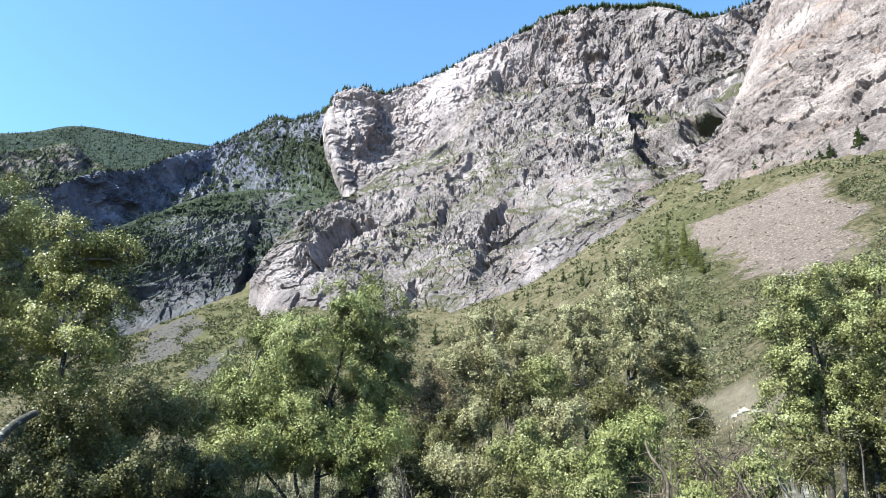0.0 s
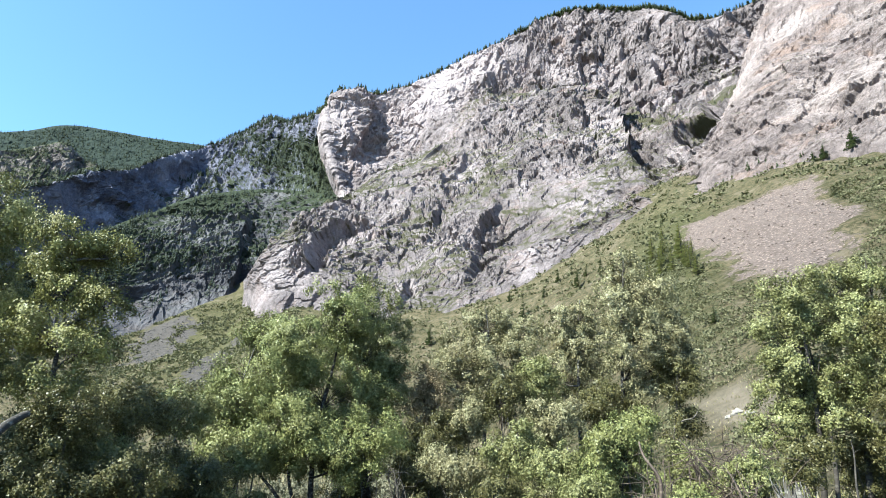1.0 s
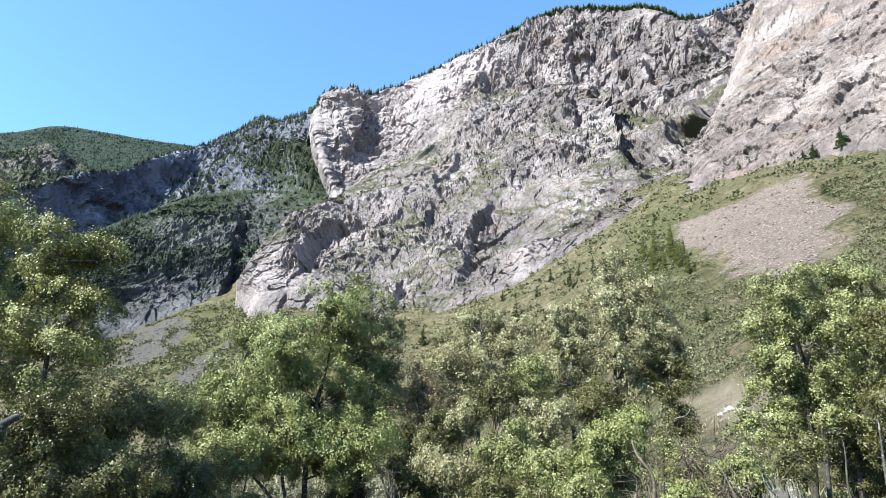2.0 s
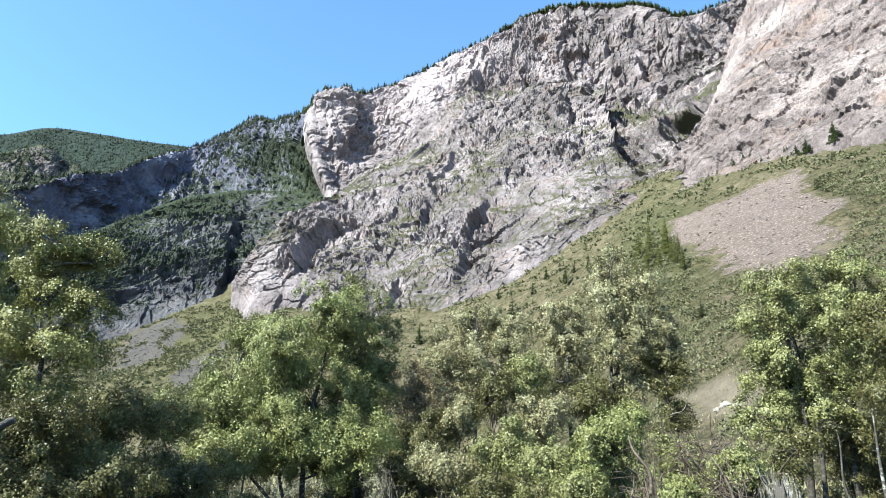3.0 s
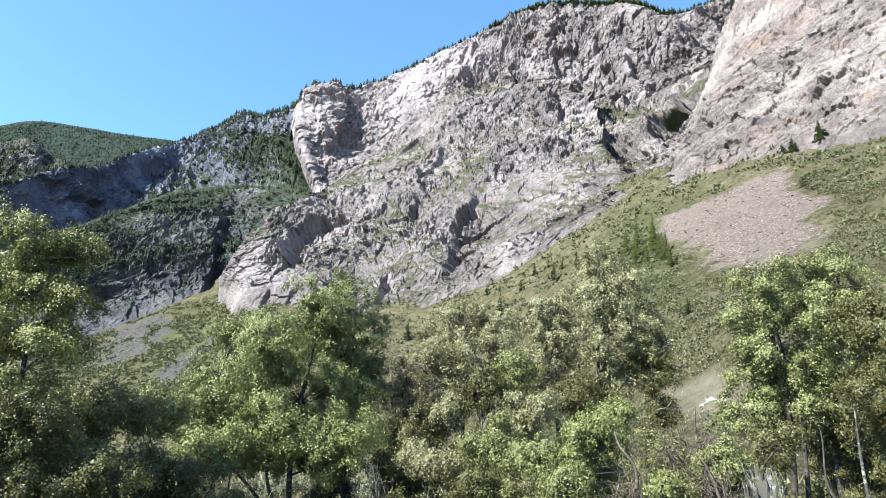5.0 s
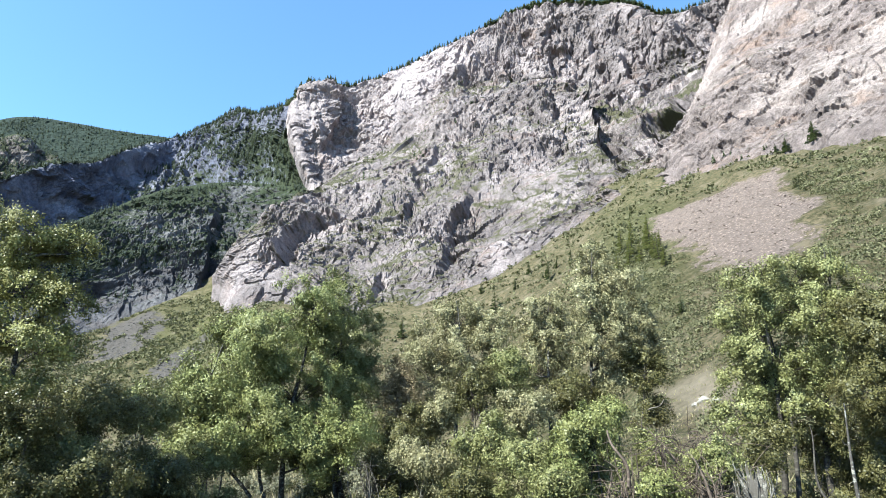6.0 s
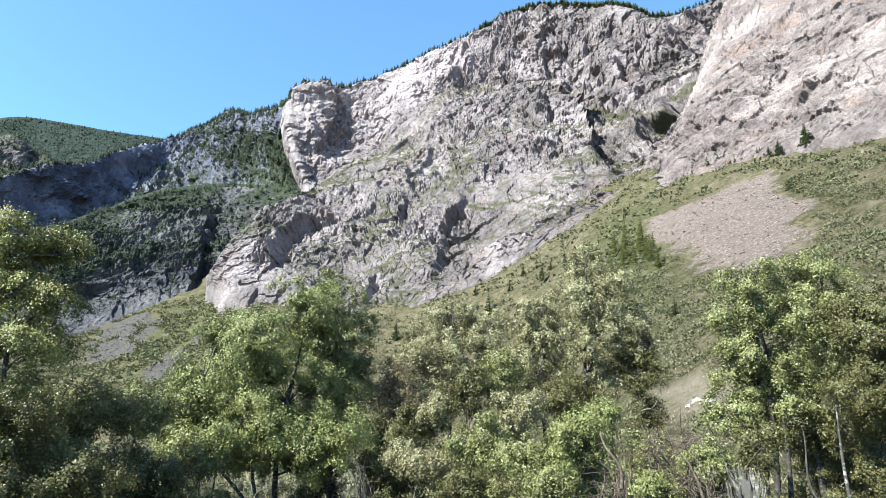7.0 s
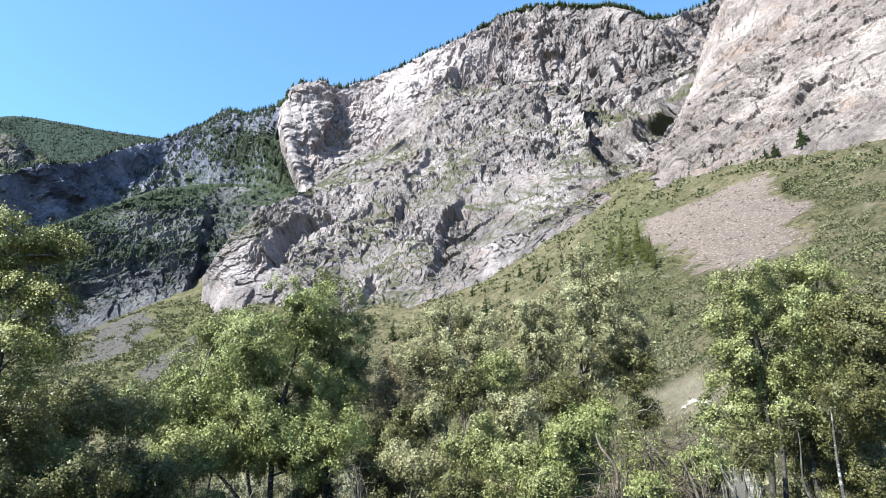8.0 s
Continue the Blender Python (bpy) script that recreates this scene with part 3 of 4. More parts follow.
mountain("main_mountain", [MAIN_FOOT, MAIN_BENCH, MAIN_LEDGE, MAIN_BREAK, MAIN_TERRACE, MAIN_FACE, MAIN_CREST],
         820, (84, 100, 58, 28, 66, 76), ROCK, 24.0, "huge pale grey rock wall with ledges and dark clefts", -0.20, end=(0.02, 0.09),
         steps=WALL_STEPS, bulges=[(-205, 580, 46, 100, 22), (-60, 640, 40, 90, 14)],
         scattered=[(0.1, 2.6, 0.0, 1.0, 520, 1, (5, 42), (0.35, 0.4), 0.15), (2.2, 4.2, 0.0, 1.0, 300, 2, (7, 46), (0.25, 0.5), 0.15),
                    (3.8, 5.9, 0.42, 1.0, 330, 3, (9, 70), (0.12, 0.28), 0.24), (3.8, 5.8, 0.02, 0.42, 130, 4, (8, 55), (0.1, 0.35), 0.14)],
         grass_and_shade=lambda u, v: 0.07 * hump(v, 1.6, 0.9) + 0.22 * hump(v, 2.9, 0.45) * np.clip((0.62 - u) * 5, 0, 1) + 0.25 * hump(v, 3.4, 0.5) * hump(u, 0.85, 0.12),
         pale=lambda u, v, p: 0.2 * np.clip((0.6 - u) * 5, 0, 1) + 0.8 * hump(u, 0.36, 0.15) * np.clip((v - 4.2) * 1.2, 0, 1) + 0.6 * hump(u, 0.1, 0.05) * hump(v, 5.1, 0.5),
         calm=lambda u, v: 0.72 + 0.28 * np.clip((v - 3.6) * 2, 0, 1) * np.clip((u - 0.42) * 8, 0, 1),
         columns=lambda u, v: np.clip((v - 3.6) * 2, 0, 1) * np.clip((u - 0.45) * 8, 0, 1))
mountain("right_mountain", [SLAB_FOOT, SLAB_BENCH, SLAB_FACE, SLAB_CREST],
         360, (90, 100, 36), PINK, 14.0, "sunlit pinkish rock slabs above a grassy slope", -0.42, steps=SLAB_STEPS,
         scattered=[(0.1, 2.8, 0.05, 1.0, 620, 5, (3, 26), (0.3, 0.45), 0.22)])
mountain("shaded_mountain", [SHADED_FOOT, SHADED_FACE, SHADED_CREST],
         480, (62, 66), HAZY_ROCK, 22.0, "dark cliff band in shade below a wooded ridge", -0.16, columns=lambda u, v: np.ones(len(u)),
         # The last term lays dark plant cover in place of the gully's shadow.
         turned=True, bulges=[(-420, 600, 60, 120, 40)], grass_and_shade=lambda u, v: 0.32 * np.clip((u - 0.56) * 8, 0, 1) + 0.4 * np.clip((u - 0.74) * 8, 0, 1) * np.clip((1.5 - v) * 3, 0, 1),
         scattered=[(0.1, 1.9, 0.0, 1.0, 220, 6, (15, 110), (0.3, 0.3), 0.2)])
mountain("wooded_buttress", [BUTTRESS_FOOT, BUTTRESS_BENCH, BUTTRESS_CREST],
         300, (100, 95), SHADE_ROCK, 18.0, "dark rocky buttress with scattered conifers", -0.05, steps=[([(450, 430), (425, 330), (418, 250), (385, 160)], 30, 60, 110)],
         columns=lambda u, v: np.clip(1.6 - v, 0, 1), grass_and_shade=lambda u, v: -0.25 * np.clip((1.0 - v) * 3, 0, 1),
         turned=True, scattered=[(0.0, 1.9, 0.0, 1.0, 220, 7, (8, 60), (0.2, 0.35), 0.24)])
mountain("rocky_shoulder", [SHOULDER_FOOT, SHOULDER_FACE, SHOULDER_CREST],
         200, (54, 54), BROWN, 20.0, "brown rock outcrops with conifers above a grassy terrace", -0.12, columns=lambda u, v: np.ones(len(u)),
         turned=True, scattered=[(0.2, 1.9, 0.0, 1.0, 60, 8, (20, 100), (0.2, 0.3), 0.22)])
mountain("distant_hill", [HILL_FOOT, HILL_SIDE, HILL_CREST], 160, (50, 60), HILL_WOOD, 16.0, "rounded hill covered with distant forest", 0.5)


# ---- small vegetation and stones in numbers ----
def ball_clump(rng, count, size, stretch=1.0):
    """Leaf tufts about the origin: count small triangles pairs in a low dome of the given size."""
    th = rng.uniform(0, 2 * np.pi, count)
    ph = np.arccos(rng.uniform(0.0, 1, count))
    rad = size * rng.uniform(0.55, 1.05, count)
    c = np.c_[rad * np.sin(ph) * np.cos(th), rad * np.sin(ph) * np.sin(th), rad * np.cos(ph) * stretch]
    return c


def tufts(centres, sizes, rng):
    """One quad a centre, turned at random."""
    n = len(centres)
    a = rng.normal(size=(n, 3))
    a /= np.linalg.norm(a, axis=1)[:, None]
    b = np.cross(a, rng.normal(size=(n, 3)))
    b /= np.linalg.norm(b, axis=1)[:, None]
    a, b = a * sizes[:, None], b * sizes[:, None] * 0.6
    v = np.stack([centres - a, centres - b, centres + a, centres + b], 1).reshape(-1, 3)
    return v, np.arange(4 * n).reshape(n, 4)


def conifer_shape(rng, tiers=5):
    """A ragged conifer one metre high: drooping tiers of branch blades round a thin stem."""
    quads = []
    for k in range(tiers):
        z = 0.12 + 0.86 * k / tiers
        r = 0.24 * (1 - k / tiers) ** 0.8 + 0.02
        m = 5 if k < tiers - 2 else 4
        for j in range(m):
            t = 2 * np.pi * (j + rng.uniform(-0.4, 0.4)) / m + k
            rr = r * rng.uniform(0.6, 1.2)
            out = np.array([np.cos(t), np.sin(t), 0])
            side = np.array([-np.sin(t), np.cos(t), 0]) * rr * 0.42
            tip = out * rr + (0, 0, z - 0.05 - 0.25 * rr)
            root = np.array([0, 0, z + 0.10])
            quads.append((root, out * rr * 0.55 + side + (0, 0, z), tip, out * rr * 0.55 - side + (0, 0, z)))
    s = 0.012
    quads.append(((-s, 0, -0.06), (s, 0, -0.06), (s * 0.3, 0, 0.97), (-s * 0.3, 0, 0.97)))
    quads.append(((0, -s, -0.06), (0, s, -0.06), (0, s * 0.3, 0.97), (0, -s * 0.3, 0.97)))
    return np.array(quads).reshape(-1, 3)


def forest(name, places, heights, label, seed, width=1.0, material=None):
    rng = np.random.RandomState(seed)
    shapes = [conifer_shape(rng) for _ in range(6)]
    verts = []
    for p, h in zip(places, heights):
        s = shapes[rng.randint(6)]
        a = rng.uniform(0, 6.28)
        ca, sa = math.cos(a), math.sin(a)
        w = h * width * rng.uniform(0.8, 1.2)
        verts.append(np.c_[(s[:, 0] * ca - s[:, 1] * sa) * w, (s[:, 0] * sa + s[:, 1] * ca) * w, s[:, 2] * h] + p)
    v = np.concatenate(verts)
    me = mesh_from(name, v, np.arange(len(v)).reshape(-1, 4), material or NEEDLE)
    return tagged(new(name, me), label, "trees", kind="stuff")


def sample_patch(name, count, rng, lo, hi, need=0.0, clump=0.0, span=(0, 1)):
    """Places on a mountain between two levels, on ground that is level enough, in groups."""
    surf, nor, level, along, top = PATCHES[name]
    ok = (level >= lo) & (level <= hi) & (np.abs(nor[..., 2]) >= need) & (along >= span[0]) & (along <= span[1])
    pts = surf[ok]
    if clump:
        keep = perlin(pts / 70 + 5) > clump - 0.5
        pts = pts[keep]
    pick = rng.randint(0, len(pts), count)
    return pts[pick] + rng.uniform(-2, 2, (count, 3)) * (1, 1, 0)


rng = np.random.RandomState(3)
pl = np.concatenate([sample_patch("main_mountain", 420, rng, 5.93, 6.25), sample_patch("main_mountain", 420, rng, 5.9, 6.2, 0, 0, (0.5, 0.85))])
forest("crest_conifers", pl, rng.uniform(6, 15, len(pl)), "conifers along the crest of the rock wall", 1)
pl = np.concatenate([sample_patch("shaded_mountain", 420, rng, 1.9, 2.4), sample_patch("shaded_mountain", 1500, rng, 0.5, 1.95, 0.2, 0.2, (0.58, 1)),
                     sample_patch("shaded_mountain", 700, rng, 0.1, 1.1, 0.15, 0.3, (0.5, 1))])
forest("ridge_conifers", pl, rng.uniform(6, 14, len(pl)), "dark conifers on the shaded ridge", 2, material=NEEDLE_HAZY)
pl = np.concatenate([sample_patch("wooded_buttress", 620, rng, 0.95, 2.15, 0.3, 0.45), sample_patch("wooded_buttress", 250, rng, 1.9, 2.2),
                     sample_patch("wooded_buttress", 160, rng, 0.3, 1.0, 0.3, 0.5)])
forest("buttress_conifers", pl, rng.uniform(5, 12, len(pl)), "dark conifers on the rocky buttress", 3, material=NEEDLE_HAZY)
pl = np.concatenate([sample_patch("distant_hill", 2600, rng, 0.9, 2.12), sample_patch("rocky_shoulder", 480, rng, 0.5, 2.2, 0.35)])
forest("hill_conifers", pl, rng.uniform(7, 15, len(pl)), "dense conifer forest on the distant hill", 4, material=NEEDLE_HAZY)
pl = np.concatenate([sample_patch("main_mountain", 160, rng, 1.8, 4.3, 0.55, 0.6), sample_patch("right_mountain", 14, rng, 0.0, 0.2, 0.4)])
forest("ledge_conifers", pl, rng.uniform(3, 8, len(pl)), "small conifers on ledges of the rock wall", 5)


def on_slope(count, rng, az, rad):
    a = np.radians(rng.uniform(*az, count))
    r = np.sqrt(rng.uniform(rad[0] ** 2, rad[1] ** 2, count))
    x, y = r * np.sin(a), r * np.cos(a)
    return x, y


def slope_shrubs(name, x, y, tuft_count, tuft_size, label, seed, spread_of_sizes):
    """Low domed shrubs on the slope, each a clump of leaf tufts."""
    rng = np.random.RandomState(seed)
    scree, lush_dim = ground_masks(x, y)
    p = np.c_[x, y, np.zeros(len(x))]
    keep = (scree < np.where(x < -60, 0.58 + 0.6 * perlin(p / 20 + 7), 0.25)) & (perlin(p / 28) + 0.5 * perlin(p / 9) + 0.35 * lush_dim > -0.18)
    keep &= np.hypot((x - 61) / 7, (y - 142) / 16) > 1 + 0.5 * perlin(p / 6)      # the bare sandy clearing
    x, y = x[keep], y[keep]
    z = ground_height(x, y)
    cs, ss = [], []
    size = rng.uniform(0.4, 1.25, len(x)) ** 1.3 * np.interp(np.hypot(x, y), *spread_of_sizes)
    shapes = [ball_clump(rng, tuft_count, 1.0, 0.75) for _ in range(12)]
    for i in range(len(x)):
        c = shapes[i % 12] * size[i] + (x[i], y[i], z[i] - 0.05)
        cs.append(c)
        ss.append(np.full(len(c), size[i] * tuft_size))
    v, f = tufts(np.concatenate(cs), np.concatenate(ss), rng)
    tagged(new(name, mesh_from(name, v, f, SHRUB)), label, "shrubs", kind="stuff")


rng = np.random.RandomState(11)
x, y = on_slope(14000, rng, (-38, 40), (300, 680))
xa, ya = on_slope(12000, rng, (-34, -4), (480, 740))
slope_shrubs("slope_shrubs", np.r_[x, xa], np.r_[y, ya], 8, 0.42, "low green shrubs scattered over the dry slope", 12, ([300, 680], [2.3, 2.6]))
x, y = on_slope(12000, rng, (-12, 40), (95, 340))
slope_shrubs("slope_bushes", x, y, 26, 0.17, "low grey-green bushes on the lower slope", 13, ([95, 200, 330], [1.6, 2.4, 2.3]))


def stone_shape(rng):
    bm = bmesh.new()
    bmesh.ops.create_icosphere(bm, subdivisions=1, radius=1.0)
    v = np.array([q.co[:] for q in bm.verts])
    f = np.array([[q.index for q in face.verts] for face in bm.faces])
    bm.free()
    v *= 1 + 0.35 * rng.uniform(-1, 1, (len(v), 1))
    return v * (1.0, 0.8, 0.55), f


def scatter_stones(name, x, y, sizes, material, label, seed):
    rng = np.random.RandomState(seed)
    shapes = [stone_shape(rng) for _ in range(8)]
    z = ground_height(x, y)
    vs, fs, n = [], [], 0
    for i in range(len(x)):
        v, f = shapes[i % 8]
        a = rng.uniform(0, 6.28)
        ca, sa = math.cos(a), math.sin(a)
        w = v * sizes[i]
        vs.append(np.c_[w[:, 0] * ca - w[:, 1] * sa, w[:, 0] * sa + w[:, 1] * ca, w[:, 2]] + (x[i], y[i], z[i] + 0.1 * sizes[i]))
        fs.append(f + n)
        n += len(v)
    me = mesh_from(name, np.concatenate(vs), np.concatenate(fs), material)
    tagged(new(name, me), label, "stones", kind="stuff")


def scree():
    rng = np.random.RandomState(12)
    x, y = on_slope(60000, rng, (-28, 38), (170, 720))
    m, _ = ground_masks(x, y)
    keep = m > 0.45
    x, y = x[keep][:9000], y[keep][:9000]
    near = x > -60
    xl, yl = x[~near], y[~near]
    scatter_stones("dimmed_stones", xl, yl, 0.3 + 0.9 * rng.uniform(0, 1, len(xl)) ** 3, STONE_DIMMED, "grey scree stones toned down for grazing light below the gorge", 5)
    x, y = x[near], y[near]
    scatter_stones("scree_stones", x, y, 0.2 + 0.6 * rng.uniform(0, 1, len(x)) ** 3, STONE, "grey and pinkish scree stones on the slope", 4)


scree()


# ---- trees and bushes ----
def tube(points, radii, sides=7):
    points = np.asarray(points, dtype=float)
    n = len(points)
    d = np.gradient(points, axis=0)
    d /= np.linalg.norm(d, axis=1)[:, None] + 1e-9
    ref = np.where(np.abs(d[:, 2:3]) > 0.9, np.array([[1.0, 0, 0]]), np.array([[0, 0, 1.0]]))
    a = np.cross(d, ref)
    a /= np.linalg.norm(a, axis=1)[:, None]
    b = np.cross(d, a)
    t = np.linspace(0, 2 * np.pi, sides, endpoint=False)
    ring = np.cos(t)[None, :, None] * a[:, None, :] + np.sin(t)[None, :, None] * b[:, None, :]
    v = (points[:, None, :] + ring * np.asarray(radii)[:, None, None]).reshape(-1, 3)
    i = np.arange(n * sides).reshape(n, sides)
    j = np.roll(i, -1, axis=1)
    f = np.stack([i[:-1], j[:-1], j[1:], i[1:]], -1).reshape(-1, 4)
    return v, f


def tubes_mesh(name, list_of_tubes, material):
    vs, fs, n = [], [], 0
    for v, f in list_of_tubes:
        vs.append(v)
        fs.append(f + n)
        n += len(v)
    return mesh_from(name, np.concatenate(vs), np.concatenate(fs), material, True)


def bent(a, b, rng, steps, sway, sag=0.0):
    t = np.linspace(0, 1, steps)[:, None]
    p = a + (b - a) * t
    w = rng.normal(size=(2, 3)) * sway * np.linalg.norm(b - a)
    p = p + np.sin(t * np.pi) * w[0] + np.sin(t * 2 * np.pi) * w[1] * 0.5
    p[:, 2] -= (sag * t * t * np.linalg.norm(b - a))[:, 0]
    return p


def leaf_quads(centres, facing, size, rng):
    """A pointed leaf at every centre, its face turned loosely to where its spray faces."""
    n = len(centres)
    nor = facing + rng.normal(size=(n, 3)) * 0.6
    a = np.cross(nor, rng.normal(size=(n, 3)))
    a /= np.linalg.norm(a, axis=1)[:, None] + 1e-9
    b = np.cross(nor, a)
    b /= np.linalg.norm(b, axis=1)[:, None] + 1e-9
    s = size * rng.uniform(0.65, 1.35, n)[:, None]
    v = np.stack([centres - a * s * 0.6, centres + a * s * 0.35 + b * s * 0.36, centres + a * s * 0.35 - b * s * 0.36], 1)
    return v.reshape(-1, 3), np.arange(3 * n).reshape(n, 3)


def leafy_tree(name, x, y, lobes, seed, leaf, bark, label, category="tree", stems=1, leaf_size=None, stem_radius=None, droop=0.5, dense=0.85):
    """A broadleaf tree or shrub. lobes: the masses of its crown, each (offset along x, height above zero, half width, half height, offset along y if known); a limb goes
    to every lobe, twigs to the boughs round it, and each bough is a tuft of hanging leaf sprays, with gaps between the boughs."""
    rng = np.random.RandomState(seed)
    leaf_size = leaf_size or 0.011 + 0.0023 * math.hypot(x, y)
    z0 = float(ground_height(np.array([x]), np.array([y]))[0]) - 0.05
    tree = tagged(new(name), label, category)
    tree.location = (x, y, z0)
    lobes = [(dx, dy[0] if dy else rng.uniform(-0.45, 0.45) * hw, z - z0, hw, hh) for dx, z, hw, hh, *dy in lobes]
    top = max(lobes, key=lambda q: q[2] + q[4])
    height = top[2] + top[4] * 0.8
    sr = stem_radius or 0.011 * height + 0.015
    axes = []
    for k in range(stems):
        ang = 2 * np.pi * k / stems + rng.uniform(0, 2)
        foot = np.array([math.cos(ang), math.sin(ang) * 0.6, 0]) * (0.14 * stems if stems > 1 else 0)
        goal = top if k == 0 else lobes[rng.randint(len(lobes))]
        tip = np.array([goal[0], goal[1], goal[2] + goal[4] * (0.8 if k == 0 else 0.3)])
        line = bent(foot, tip, rng, 14, 0.03)
        axes.append(line)
        v, f = tube(line, np.linspace(sr, 0.010, 14) * (1 if k == 0 else 0.75), 8)
        part("trunk", mesh_from("trunk", v, f, bark, True), tree)
    twigs, pts, facing, tone = [], [], [], []
    for lx, ly, lz, hw, hh in lobes:
        heart = np.array([lx, ly, lz])
        ax = axes[rng.randint(len(axes))]
        low = ax[ax[:, 2] < lz - 0.25 * hh]
        start = low[-1] if len(low) else ax[1]
        root = heart - (0, 0, 0.3 * hh)
        v, f = tube(bent(start, root, rng, 8, 0.06, -0.05), np.linspace(max(0.010, sr * 0.42), 0.010, 8), 6)
        part("limb", mesh_from("limb", v, f, bark, True), tree)
        bough = 0.13 + 0.22 * math.sqrt(hw * hh)
        count = int(3.5 * hw * hh / bough ** 2 * rng.uniform(0.85, 1.15)) + 3
        for _ in range(count):
            d = rng.normal(size=3)
            d /= np.linalg.norm(d)
            d[2] += 0.12
            c = heart + d * (hw, 0.9 * hw, hh) * 0.86 * (rng.uniform(0.2, 1.0) ** 0.5 + abs(rng.normal(0, 0.16)))
            size = bough * rng.uniform(0.6, 1.25)
            twigs.append(tube(bent(root + (start - root) * rng.uniform(0, 0.7), c, rng, 4, 0.07, -0.04), np.linspace(0.010, 0.004, 4), 3))
            shade = rng.uniform(0, 1) ** 1.6
            total = int(dense * 15.5 * (size / leaf_size) ** 2)
            sprays = rng.randint(4, 8)
            for _ in range(sprays):
                o = rng.normal(size=3) * size * (0.42, 0.42, 0.34)
                m = max(3, int(total / sprays * rng.uniform(0.5, 1.5)))
                t = rng.uniform(0, 1, m)[:, None]
                fall = np.array([d[0] * 0.6 + rng.normal() * 0.35, d[1] * 0.6 + rng.normal() * 0.35, -droop * rng.uniform(0.3, 2.0)]) * size * 1.3
                p = o + t * fall + rng.normal(size=(m, 3)) * (0.02 + 0.14 * size)
                pts.append(c + p)
                tone.append(np.full(m, shade))
                facing.append(p / size * 0.9 + d * 0.35 + (0, 0, 0.4))
    part("twig_spray", tubes_mesh("twig_spray", twigs, TWIG), tree, kind="stuff")
    pts, facing, tone = np.concatenate(pts), np.concatenate(facing), np.concatenate(tone)
    keep = pts[:, 2] > 0.03
    v, f = leaf_quads(pts[keep], facing[keep], leaf_size, rng)
    part("crown", mesh_from("crown", v, f, leaf, False, (("tone", np.repeat(tone[keep], 3)),)), tree, kind="stuff")
    return tree


def dome(height, radius, rng):
    """Crown masses of a rounded bush on the ground: one in the middle and smaller ones round it."""
    lobes = [(0, height * 0.55, radius * 0.6, height * 0.42)]
    for k in range(4):
        lobes.append((rng.uniform(-0.65, 0.65) * radius, height * rng.uniform(0.3, 0.72), radius * rng.uniform(0.3, 0.45), height * rng.uniform(0.18, 0.3)))
    return lobes


